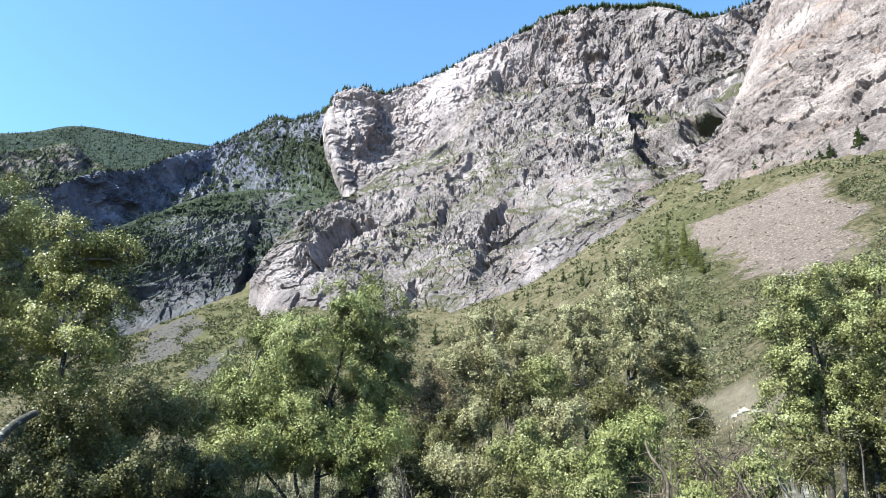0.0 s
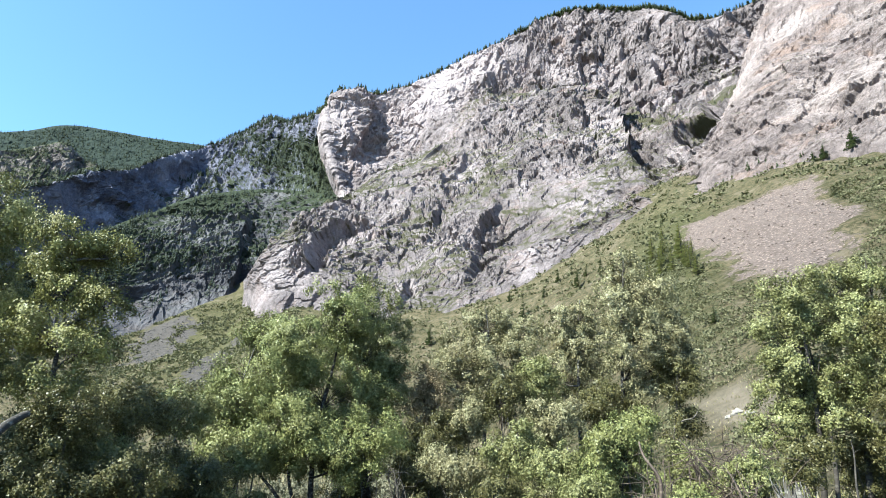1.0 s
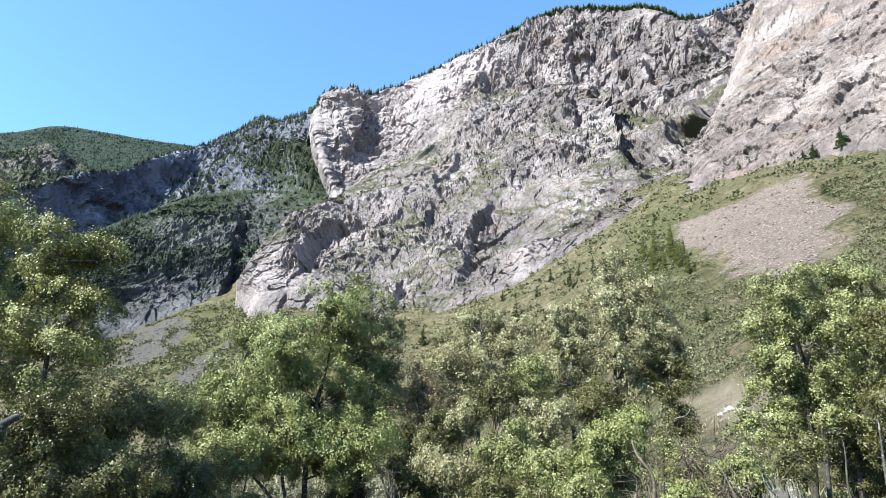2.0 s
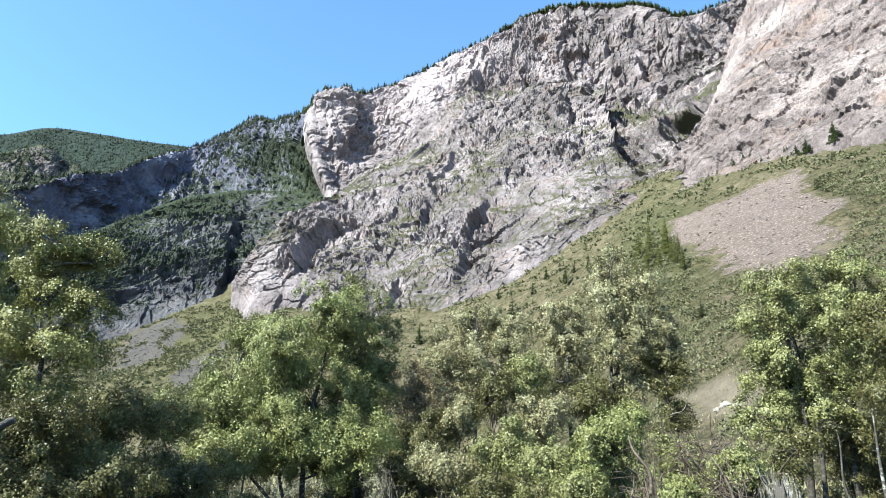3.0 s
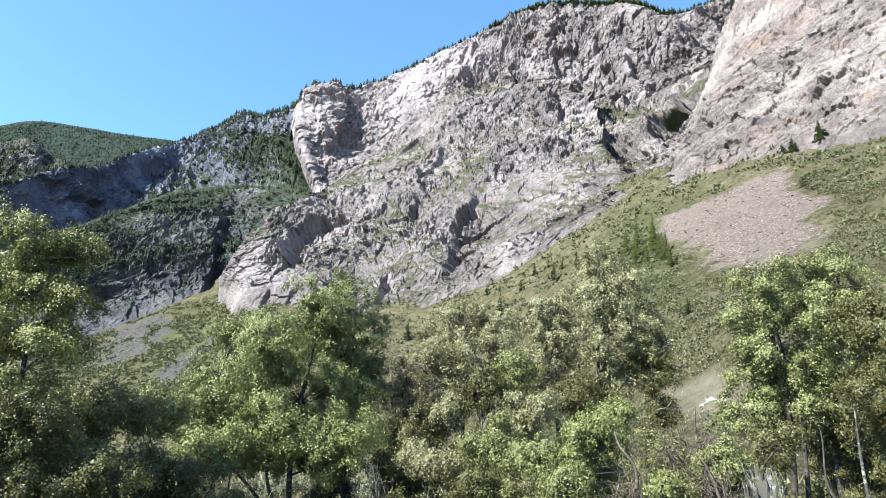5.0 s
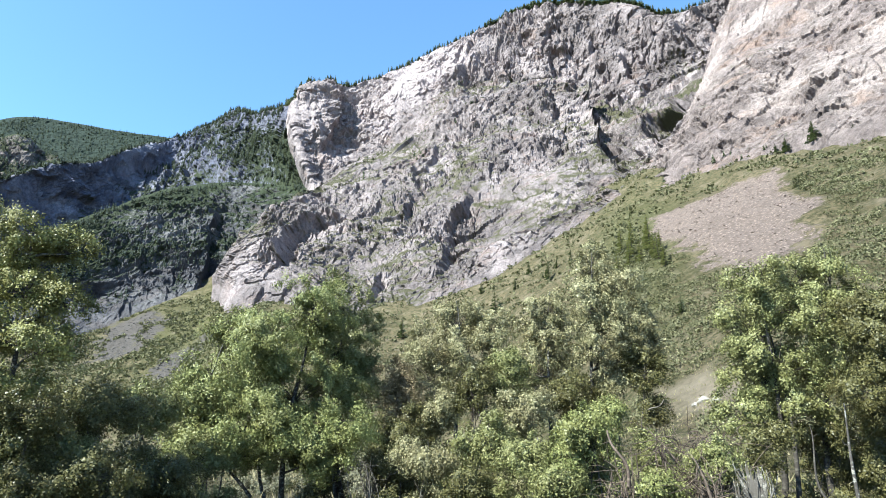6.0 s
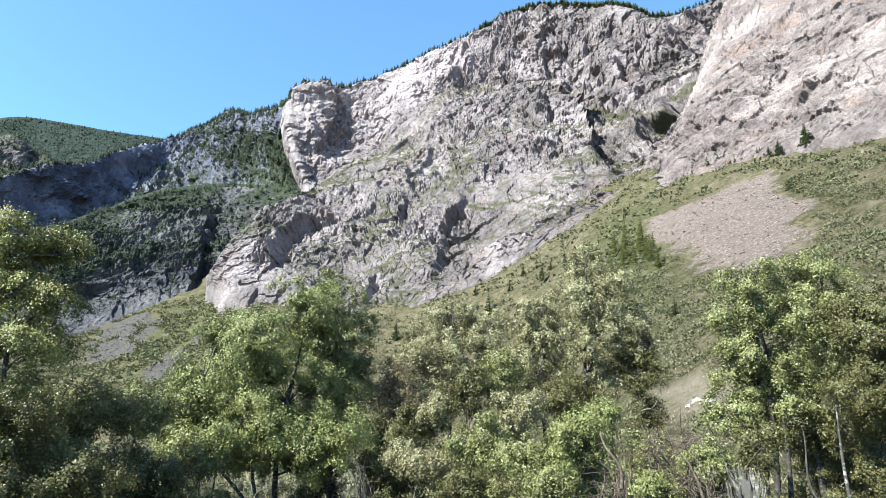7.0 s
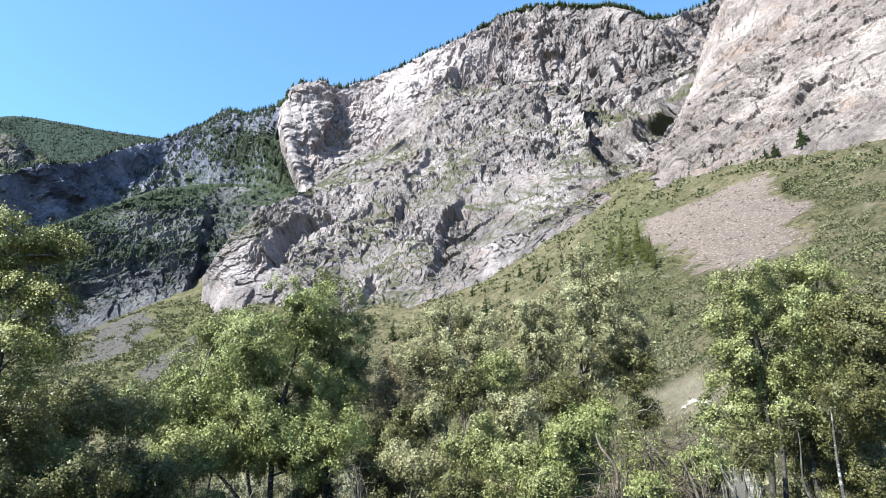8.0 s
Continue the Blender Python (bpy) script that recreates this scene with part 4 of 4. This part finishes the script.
BIRCHES = [
    (-9.41, 12.60, LEAF_BIRCH, 1, "tall birch with light leaves at the edge of the grove",
     # The last four masses are added out of view to shade the bank.
     [(-0.79, 6.59, 0.94, 0.97), (-0.74, 4.97, 0.99, 0.93), (-0.16, 3.58, 0.9, 0.79), (-1.2, 4.6, 1.5, 1.3, -2.4), (0.0, 3.6, 1.0, 1.0, -3.0), (-2.2, 5.4, 1.5, 1.2, -1.0), (-1.4, 3.0, 1.2, 0.9, -2.8)]),
    (-7.01, 11.80, LEAF_YELLOW, 1, "yellowing birch with an open crown over the bank",
     [(-0.6, 5.85, 0.57, 0.4), (-1.0, 5.38, 0.45, 0.36), (0.13, 5.56, 0.41, 0.4), (-0.38, 4.75, 0.55, 0.51), (0.38, 4.48, 0.37, 0.37), (-0.68, 3.88, 0.66, 0.41), (0.1, 3.66, 0.61, 0.45), (-0.59, 2.94, 0.68, 0.44)]),
    (-4.08, 19.50, LEAF_FRESH, 3, "broad green birch with several stems on dry grass",
     [(0.63, 6.08, 0.95, 0.98), (-0.63, 5.18, 1.57, 1.06), (-1.76, 4.23, 1.44, 1.13), (0.07, 3.81, 2.11, 1.41), (-2.44, 3.31, 1.14, 0.94), (-1.02, 2.66, 2.07, 1.01), (1.0, 2.49, 1.69, 1.01), (-1.99, 5.63, 0.55, 0.66), (-2.13, 2.02, 1.16, 0.66), (-0.54, 1.83, 1.24, 0.6), (1.2, 1.94, 0.99, 0.6), (-2.87, 2.66, 0.75, 0.75)]),
    (-2.65, 21.00, LEAF_BIRCH, 2, "green birch with two dark stems on dry grass",
     [(-0.29, 7.01, 0.81, 0.81), (0.21, 5.65, 0.91, 1.13), (0.08, 3.98, 1.2, 1.29), (-0.44, 5.27, 1.13, 1.13)]),
    (1.36, 23.50, LEAF_WILLOW, 1, "grey-green drooping birch behind willow shrubs",
     [(-0.2, 7.0, 1.03, 0.86), (1.0, 6.45, 0.89, 0.85), (-1.02, 5.92, 0.95, 0.95), (0.23, 5.29, 1.46, 1.0), (-1.44, 4.67, 1.04, 0.93)]),
    (6.36, 21.00, LEAF_WILLOW, 1, "tall slender birch with pale drooping foliage",
     [(-0.46, 8.39, 0.71, 0.67), (0.18, 7.51, 0.7, 0.66), (-0.76, 6.82, 0.77, 0.87), (0.45, 6.33, 0.88, 0.86), (0.92, 5.46, 0.68, 0.79), (-0.6, 5.37, 0.94, 0.85), (0.15, 4.34, 0.89, 0.83)]),
    (4.35, 22.50, LEAF_WILLOW, 1, "small grey-green birch beside a taller birch",
     [(0.16, 7.02, 0.7, 0.7), (-0.45, 6.45, 0.61, 0.61), (0.32, 5.74, 0.85, 0.91), (-0.54, 4.93, 1.0, 0.84)]),
    (7.74, 14.20, LEAF_BIRCH, 2, "broad green birch above bright low shrubs",
     [(-0.01, 5.67, 0.63, 0.55), (-0.45, 4.6, 0.59, 0.71), (0.48, 5.13, 0.65, 0.65), (-0.35, 3.58, 0.73, 0.65), (0.4, 3.96, 0.76, 0.76), (-0.68, 2.72, 0.62, 0.55)]),
    (9.02, 14.60, LEAF_BIRCH, 1, "green birch with high crown above shaded shrubs",
     [(-0.11, 5.92, 0.65, 0.6), (0.84, 6.21, 0.62, 0.55), (0.11, 4.95, 0.82, 0.69), (1.17, 5.23, 0.7, 0.64), (-0.39, 3.76, 0.78, 0.71), (0.68, 3.89, 0.84, 0.78), (-0.69, 2.88, 0.76, 0.53)]),
    (9.28, 13.00, LEAF_DARK_SHADE, 1, "birch with high crown and leaves darkened for shade",
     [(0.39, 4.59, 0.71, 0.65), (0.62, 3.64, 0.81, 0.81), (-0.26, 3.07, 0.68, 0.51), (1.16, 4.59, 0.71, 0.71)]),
]
for k, (x, y, leaf, stems, label, lobes) in enumerate(BIRCHES):
    # Birches on the right get the bark copy coloured for shade.
    tagged(leafy_tree("birch_tree", x, y, lobes, 20 + k, leaf, BARK_SHADED if x > 7 else BARK_BIRCH, label, stems=stems), group="birch trees")
# shrubs: x, y, height of the middle of the crown, half width, half height
SHRUBS = [
    # Three dark shrubs added where the bank is only soil in shade.
    (-5.62, 11.50, 1.42, 1.10, 0.50, LEAF_DARK_SHADE, "dark low shrub added for the shade on the bank"),
    (-6.55, 10.60, 1.30, 0.95, 0.48, LEAF_DARK_SHADE, "dark low shrub added for shade at the foot of a birch"),
    (-5.20, 14.00, 1.35, 0.90, 0.50, LEAF_DARK_SHADE, "dark low shrub added for shade between birches"),
    (-6.83, 11.00, 2.11, 1.04, 0.71, LEAF_DARK_SHADE, "dark leafy shrub hiding a birch stem"),
    (-6.64, 13.50, 2.56, 0.99, 0.88, LEAF_DARK_SHADE, "dark leafy shrub among the birches"),
    (-7.01, 13.00, 1.88, 1.00, 0.66, LEAF_BIRCH, "green leafy shrub among the birches"),
    (-6.91, 16.50, 2.77, 0.79, 0.86, LEAF_BIRCH, "thin green shrub beside a broad birch"),
    (-6.31, 15.00, 1.56, 1.01, 0.63, LEAF_DARK_SHADE, "dark leafy shrub in the shade of birches"),
    (-5.86, 18.00, 1.84, 0.92, 0.76, LEAF_BIRCH, "green leafy shrub under a broad birch"),
    (-0.90, 21.00, 3.80, 0.83, 1.29, LEAF_DRY, "browning shrub between the birches"),
    (-0.67, 20.00, 2.52, 0.94, 1.03, LEAF_DARK_SHADE, "dark leafy shrub between the birches"),
    (0.28, 20.50, 3.22, 0.98, 0.89, LEAF_WILLOW, "grey-green willow shrub between birches"),
    (0.09, 17.00, 1.76, 0.86, 0.69, LEAF_WILLOW, "grey-green low shrub near the birches"),
    (1.50, 20.00, 3.69, 0.96, 0.87, LEAF_DARK_SHADE, "dark green willow shrub between birches"),
    (2.62, 21.00, 4.53, 0.93, 0.84, LEAF_BIRCH, "green leafy shrub behind willows"),
    (1.50, 16.50, 2.22, 0.92, 0.78, LEAF_BIRCH, "green low shrub in front of the birches"),
    (2.90, 19.00, 3.10, 0.99, 0.82, LEAF_WILLOW, "grey-green willow shrub in full leaf"),
    (2.30, 15.00, 1.68, 0.76, 0.63, LEAF_BIRCH, "low green shrub beside taller shrubs"),
    (4.82, 21.50, 3.85, 0.94, 0.85, LEAF_DARK_SHADE, "dark leafy shrub under a willow"),
    (3.42, 14.00, 2.01, 0.84, 0.72, LEAF_FRESH, "bright green low shrub in the sun"),
    (4.51, 16.00, 2.73, 0.62, 0.55, LEAF_FRESH, "fresh green shrub beside dead branches"),
    (2.67, 13.50, 1.24, 0.68, 0.45, LEAF_BIRCH, "low green shrub in front of the birches"),
    (1.08, 15.00, 1.14, 0.75, 0.44, LEAF_DARK_SHADE, "low dark shrub on grassy ground"),
    (7.10, 20.50, 4.55, 0.69, 1.00, LEAF_DARK_SHADE, "dark leafy shrub beside a birch"),
    (5.01, 14.00, 1.90, 0.43, 0.60, LEAF_BIRCH, "green leafy shrub among dead twigs"),
    (4.45, 12.50, 1.22, 0.47, 0.37, LEAF_FRESH, "bright green low shrub beside deadwood"),
    (5.61, 12.40, 1.57, 0.52, 0.58, LEAF_BIRCH, "green low shrub beside a bleached stump"),
    # Dark leaves of these four fill in for deep shade under the birches.
    (6.82, 13.20, 1.88, 0.58, 0.62, LEAF_DARK_SHADE, "leafy shrub darkened for shade under the birches"),
    (8.93, 14.50, 2.38, 0.75, 0.50, LEAF_DARK_SHADE, "dark leafy shrub behind birch stems"),
    (9.88, 14.00, 2.59, 0.73, 0.54, LEAF_DARK_SHADE, "dark leafy shrub beside birch stems"),
    (11.16, 17.00, 1.69, 1.29, 0.86, LEAF_DARK_SHADE, "dark leafy shrub in deep shade under birches"),
    (-3.33, 22.50, 2.08, 1.34, 0.86, LEAF_DARK_SHADE, "dark leafy shrub behind birch stems"),
    (-1.03, 19.00, 1.55, 0.80, 0.72, LEAF_DARK_SHADE, "low dark shrub beside pale sagebrush"),
]
for k, (x, y, z, hw, hh, leaf, label) in enumerate(SHRUBS):
    rng = np.random.RandomState(600 + k)
    lobes = [(0, z, hw * 0.75, hh * 0.75)]
    for j in range(3):
        lobes.append((rng.uniform(-0.7, 0.7) * hw, z + rng.uniform(-0.5, 0.6) * hh, hw * rng.uniform(0.3, 0.5), hh * rng.uniform(0.35, 0.5)))
    if z - hh > 0.7:
        lobes.append((rng.uniform(-0.2, 0.2) * hw, (z - hh) * 0.6, hw * 0.7, (z - hh) * 0.5))
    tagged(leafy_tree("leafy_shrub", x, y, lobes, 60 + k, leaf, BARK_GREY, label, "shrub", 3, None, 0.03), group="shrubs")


# ---- conifers on the slope ----
def conifer_tree(x, y, h, seed, leaf, label, z=None, slim=1.0):
    """A single conifer: a straight trunk and whorls of drooping branch blades."""
    rng = np.random.RandomState(seed)
    z = float(ground_height(np.array([x]), np.array([y]))[0]) if z is None else z
    tree = tagged(new("conifer_tree"), label, "tree", "conifers on the slope")
    tree.location = (x, y, z - 0.1)
    v, f = tube([(0, 0, 0), (0, 0, h * 0.5), (0, 0, h * 0.98)], [0.02 * h + 0.02, 0.012 * h, 0.01], 6)
    part("trunk", mesh_from("trunk", v, f, BARK_GREY, True), tree)
    quads = []
    tiers = 14
    for k in range(tiers):
        t = k / tiers
        r = slim * h * (0.22 * (1 - t) ** 0.85 + 0.02)
        for j in range(9):
            a = 2 * np.pi * (j + rng.uniform(-0.4, 0.4)) / 9 + k * 0.7
            rr = r * rng.uniform(0.45, 1.25)
            zz = h * (0.08 + 0.9 * t + rng.uniform(-0.02, 0.02))
            out = np.array([math.cos(a), math.sin(a), 0])
            side = np.array([-math.sin(a), math.cos(a), 0])
            for m in range(3):
                q = 0.25 + 0.3 * m
                w = rr * rng.uniform(0.14, 0.3)
                c = out * rr * q + (0, 0, zz - 0.25 * rr * q)
                up = np.array([0, 0, w * rng.uniform(0.3, 1.0)])
                quads.append((c - out * w, c + side * w + up, c + out * w * 1.2, c - side * w - up * 0.4))
    v = np.array(quads).reshape(-1, 3)
    part("crown", mesh_from("crown", v, np.arange(len(v)).reshape(-1, 4), leaf), tree, kind="stuff")
    return tree


for k, (x, y, h) in enumerate([(-18.6, 470, 17), (83.5, 200.6, 6), (43.7, 396.5, 16), (41.7, 471, 10), (78, 389, 14), (92.6, 386.5, 11),
                               (73, 433.6, 11), (60, 415, 9), (86, 400, 8), (70, 250, 5), (30, 440, 9)]):
    conifer_tree(x, y, h, 100 + k, NEEDLE, "dark green conifer on the dry slope")
for k, (x, y, z, h) in enumerate([(229, 357, 192, 11), (241, 346, 193, 16), (247, 343, 193, 9), (257, 333, 191, 8), (262, 330, 191, 7), (225, 362, 194, 7)]):
    conifer_tree(x, y, h, 130 + k, NEEDLE, "dark conifer at the foot of the rock slabs", z - 1.5, 1.3)
for k, (x, y, h) in enumerate([(105, 322, 17), (109, 315, 19), (98, 274, 14), (107, 286, 20), (99, 256, 13), (99, 249, 11), (96, 284, 15),
                               (103, 300, 18), (112, 300, 15), (101, 265, 14), (92, 290, 12), (115, 308, 14), (106, 270, 12)]):
    conifer_tree(x, y, h, 150 + k, LEAF_LARCH, "light green young larch on the slope", None, 0.8)


# ---- deadwood, rocks and grass in the foreground ----
def ground_at(x, y):
    return float(ground_height(np.array([x]), np.array([y]))[0])


def dead_bush(x, y, height, radius, stems, seed, material, label):
    """A leafless thicket: each main stem a part, its fine side twigs one joined part."""
    rng = np.random.RandomState(seed)
    bush = tagged(new("dead_bush"), label, "deadwood", "dead branches")
    bush.location = (x, y, ground_at(x, y) - 0.05)
    fine = []
    for k in range(stems):
        a = rng.uniform(0, 6.28)
        r = radius * rng.uniform(0.3, 1.0)
        tip = np.array([math.cos(a) * r, math.sin(a) * r, height * rng.uniform(0.5, 1.0)])
        foot = np.array([math.cos(a), math.sin(a), 0]) * radius * 0.15
        line = bent(foot, tip, rng, 10, 0.10, 0.12)
        v, f = tube(line, np.linspace(rng.uniform(0.015, 0.05), 0.006, 10), 6)
        part("stem", mesh_from("stem", v, f, material, True), bush)
        for _ in range(6):
            i = rng.randint(3, 10)
            b = line[i] + rng.normal(size=3) * height * (0.16, 0.16, 0.12)
            fine.append(tube(bent(line[i], b, rng, 5, 0.1), np.linspace(0.009, 0.003, 5), 4))
    part("twig_spray", tubes_mesh("twig_spray", fine, material), bush, kind="stuff")


dead_bush(5.42, 13.0, 2.5, 0.95, 64, 301, BROWN_WOOD, "leafless brown thicket of dead twigs beside shrubs")
dead_bush(5.16, 11.93, 2.00, 0.37, 20, 302, BROWN_WOOD, "leafless brown thicket of dead twigs on the bank")
dead_bush(3.79, 12.43, 2.12, 0.39, 20, 303, BROWN_WOOD, "dead grey-brown branches standing among shrubs")
dead_bush(-1.36, 18.95, 2.16, 0.85, 14, 304, WOOD_DEAD, "dry pale twigs under the birches")


def branch(name, a, b, r0, r1, seed, material, label, category, sway=0.05):
    """A single fallen or leaning piece of wood, with a broken end and a few stubs."""
    rng = np.random.RandomState(seed)
    line = bent(np.array(a, dtype=float), np.array(b, dtype=float), rng, 12, sway)
    ob = tagged(new(name), label, category)
    v, f = tube(line, np.linspace(r0, r1, 12), 9)
    part("bole", mesh_from("bole", v, f, material, True), ob)
    for k in (3, 6, 9):
        d = rng.normal(size=3)
        v, f = tube(bent(line[k], line[k] + d / np.linalg.norm(d) * r0 * 5, rng, 4, 0.1), np.linspace(r0 * 0.35, r0 * 0.12, 4), 5)
        part("stub", mesh_from("stub", v, f, material, True), ob)
    return ob


branch("leaning_trunk", (-6.5, 8.9, 1.7), (-6.6, 10.0, 2.3), 0.075, 0.055, 311, BARK_BIRCH, "pale leaning birch trunk at the bank", "deadwood", 0.015)
branch("fallen_branch", (4.4, 12.7, 2.6), (4.7, 12.6, 2.8), 0.013, 0.006, 312, WOOD_DEAD, "bleached curved dead branch on a thicket", "deadwood", 0.12)
branch("fallen_branch", (3.7, 12.1, 1.2), (3.5, 12.5, 2.2), 0.035, 0.018, 313, BROWN_WOOD, "dark broken branch between shrubs", "deadwood", 0.1)
branch("birch_sapling", (7.1, 10.9, 0.9), (7.3, 11.1, 2.6), 0.034, 0.010, 314, BARK_BIRCH, "white birch stem with dark bark scars", "tree", 0.04)
branch("birch_sapling", (7.3, 12.0, 0.9), (7.4, 12.4, 2.3), 0.026, 0.010, 315, BARK_SHADED, "leaning birch stem with bark darkened for the shade", "tree", 0.04)


def root_stump(x, y, height, seed):
    """A bleached stump: splayed tapering roots round a short broken bole."""
    rng = np.random.RandomState(seed)
    st = tagged(new("root_stump"), "bleached splintered stump among green shrubs", "deadwood")
    st.location = (x, y, ground_at(x, y) - 0.05)
    t = np.linspace(0, 2 * np.pi, 18, endpoint=False)
    rings = []
    for h, r in ((0, 0.24), (0.35, 0.17), (0.6, 0.13), (0.78, 0.12), (0.9, 0.08)):
        rr = r * (1 + 0.14 * np.sin(3 * t + 3 * h) + 0.25 * rng.uniform(-1, 1, 18))
        jag = rng.uniform(-0.16, 0.12, 18) * height * (h > 0.7)
        rings.append(np.c_[rr * np.cos(t), rr * np.sin(t), h * height + jag])
    i = np.arange(len(rings) * 18).reshape(-1, 18)
    j = np.roll(i, -1, axis=1)
    part("bole", mesh_from("bole", np.concatenate(rings), np.stack([i[:-1], j[:-1], j[1:], i[1:]], -1).reshape(-1, 4), WOOD_PALE), st)
    for k in range(34):
        a = rng.uniform(0, 6.28)
        r = rng.uniform(0.10, 0.40)
        tip = np.array([math.cos(a) * r, math.sin(a) * r, height * rng.uniform(0.75, 1.05)])
        line = bent(np.array([math.cos(a) * 0.13, math.sin(a) * 0.13, height * rng.uniform(0.3, 0.6)]), tip, rng, 6, 0.10)
        v, f = tube(line, np.linspace(rng.uniform(0.014, 0.034), 0.003, 6), 5)
        part("splinter", mesh_from("splinter", v, f, WOOD_PALE), st)


x, y = 5.36, 10.74
root_stump(x, y, 1.5, 321)


def boulder(x, y, size, seed, material, label, group):
    rng = np.random.RandomState(seed)
    bm = bmesh.new()
    bmesh.ops.create_icosphere(bm, subdivisions=3, radius=1.0)
    v = np.array([q.co[:] for q in bm.verts])
    f = np.array([[q.index for q in face.verts] for face in bm.faces])
    bm.free()
    v = v * (1 + 0.35 * crags(v * 1.1 + seed * 3.7)[:, None] + 0.08 * crags(v * 3 + seed)[:, None])
    v = v * (1.0, rng.uniform(0.7, 0.9), rng.uniform(0.5, 0.8)) * size
    ob = new("boulder", mesh_from("boulder", v, f, material))
    ob.location = (x, y, ground_at(x, y) - 0.05 * size)
    ob.rotation_euler = (0, 0, rng.uniform(0, 6))
    return tagged(ob, label, "rock", group)


for k, (x, y, sz) in enumerate([(58.9, 136.0, 1.5), (60.2, 133.2, 0.9), (57.2, 136.8, 0.8), (59.4, 131.0, 1.1), (61.8, 134.5, 0.7), (58.0, 128.5, 0.8)]):
    boulder(x, y, sz, 330 + k, STONE_PALE, "pale sunlit boulder at the foot of the slope", "boulders")
for k, (x, y, sz) in enumerate([(-7.5, 13.0, 0.22), (-6.2, 12.6, 0.16), (-5.5, 13.2, 0.2), (-8.4, 12.2, 0.25), (-4.6, 13.5, 0.14), (-6.8, 13.6, 0.13), (-9.3, 12.8, 0.18)]):
    boulder(x, y, sz, 350 + k, STONE, "small grey stone on shaded soil", "stones on the bank")


def dry_grass():
    """Straw-coloured grass over the valley floor and the bank."""
    rng = np.random.RandomState(41)
    x, y = on_slope(30000, rng, (-42, 42), (11, 180))
    p = np.c_[x, y, np.zeros(len(x))]
    keep = perlin(p / 7) + 0.4 * perlin(p / 2) > -0.05
    x, y = x[keep], y[keep]
    z = ground_height(x, y)
    r = np.hypot(x, y)
    n = len(x)
    h = rng.uniform(0.35, 0.9, n) * np.interp(r, [11, 60, 180], [0.8, 1.0, 0.7])
    a = rng.uniform(0, 6.28, n)
    w = np.c_[np.cos(a), np.sin(a), np.zeros(n)] * (h * np.interp(r, [11, 180], [0.05, 0.3]))[:, None]
    c = np.c_[x, y, z - 0.03]
    tip = c + np.c_[rng.normal(size=(n, 2)) * h[:, None] * 0.35, h]
    v = np.stack([c - w, c + w, tip], 1).reshape(-1, 3)
    tagged(new("dry_grass", mesh_from("dry_grass", v, np.arange(3 * n).reshape(n, 3), STRAW)), "dry straw-coloured grass on the valley floor", "grass", kind="stuff")


dry_grass()
SAGES = [-6.51, 29.28, 1.40, 0.91, -4.01, 31.75, 1.97, 1.27, -2.14, 29.92, 2.24, 1.20, -7.02, 25.04, 1.13, 0.89, -5.49, 33.55, 1.51, 1.05, -0.67, 32.99, 1.77, 1.33]
for k in range(0, len(SAGES), 4):
    x, y, h, r = SAGES[k:k + 4]
    lobes = dome(h, r, np.random.RandomState(420 + k))
    tagged(leafy_tree("sage_bush", x, y, lobes, 400 + k, SAGE, BARK_GREY, "pale grey-green sagebrush on dry ground", "shrub", 3, 0.07, 0.02, dense=0.5), group="sagebrush")
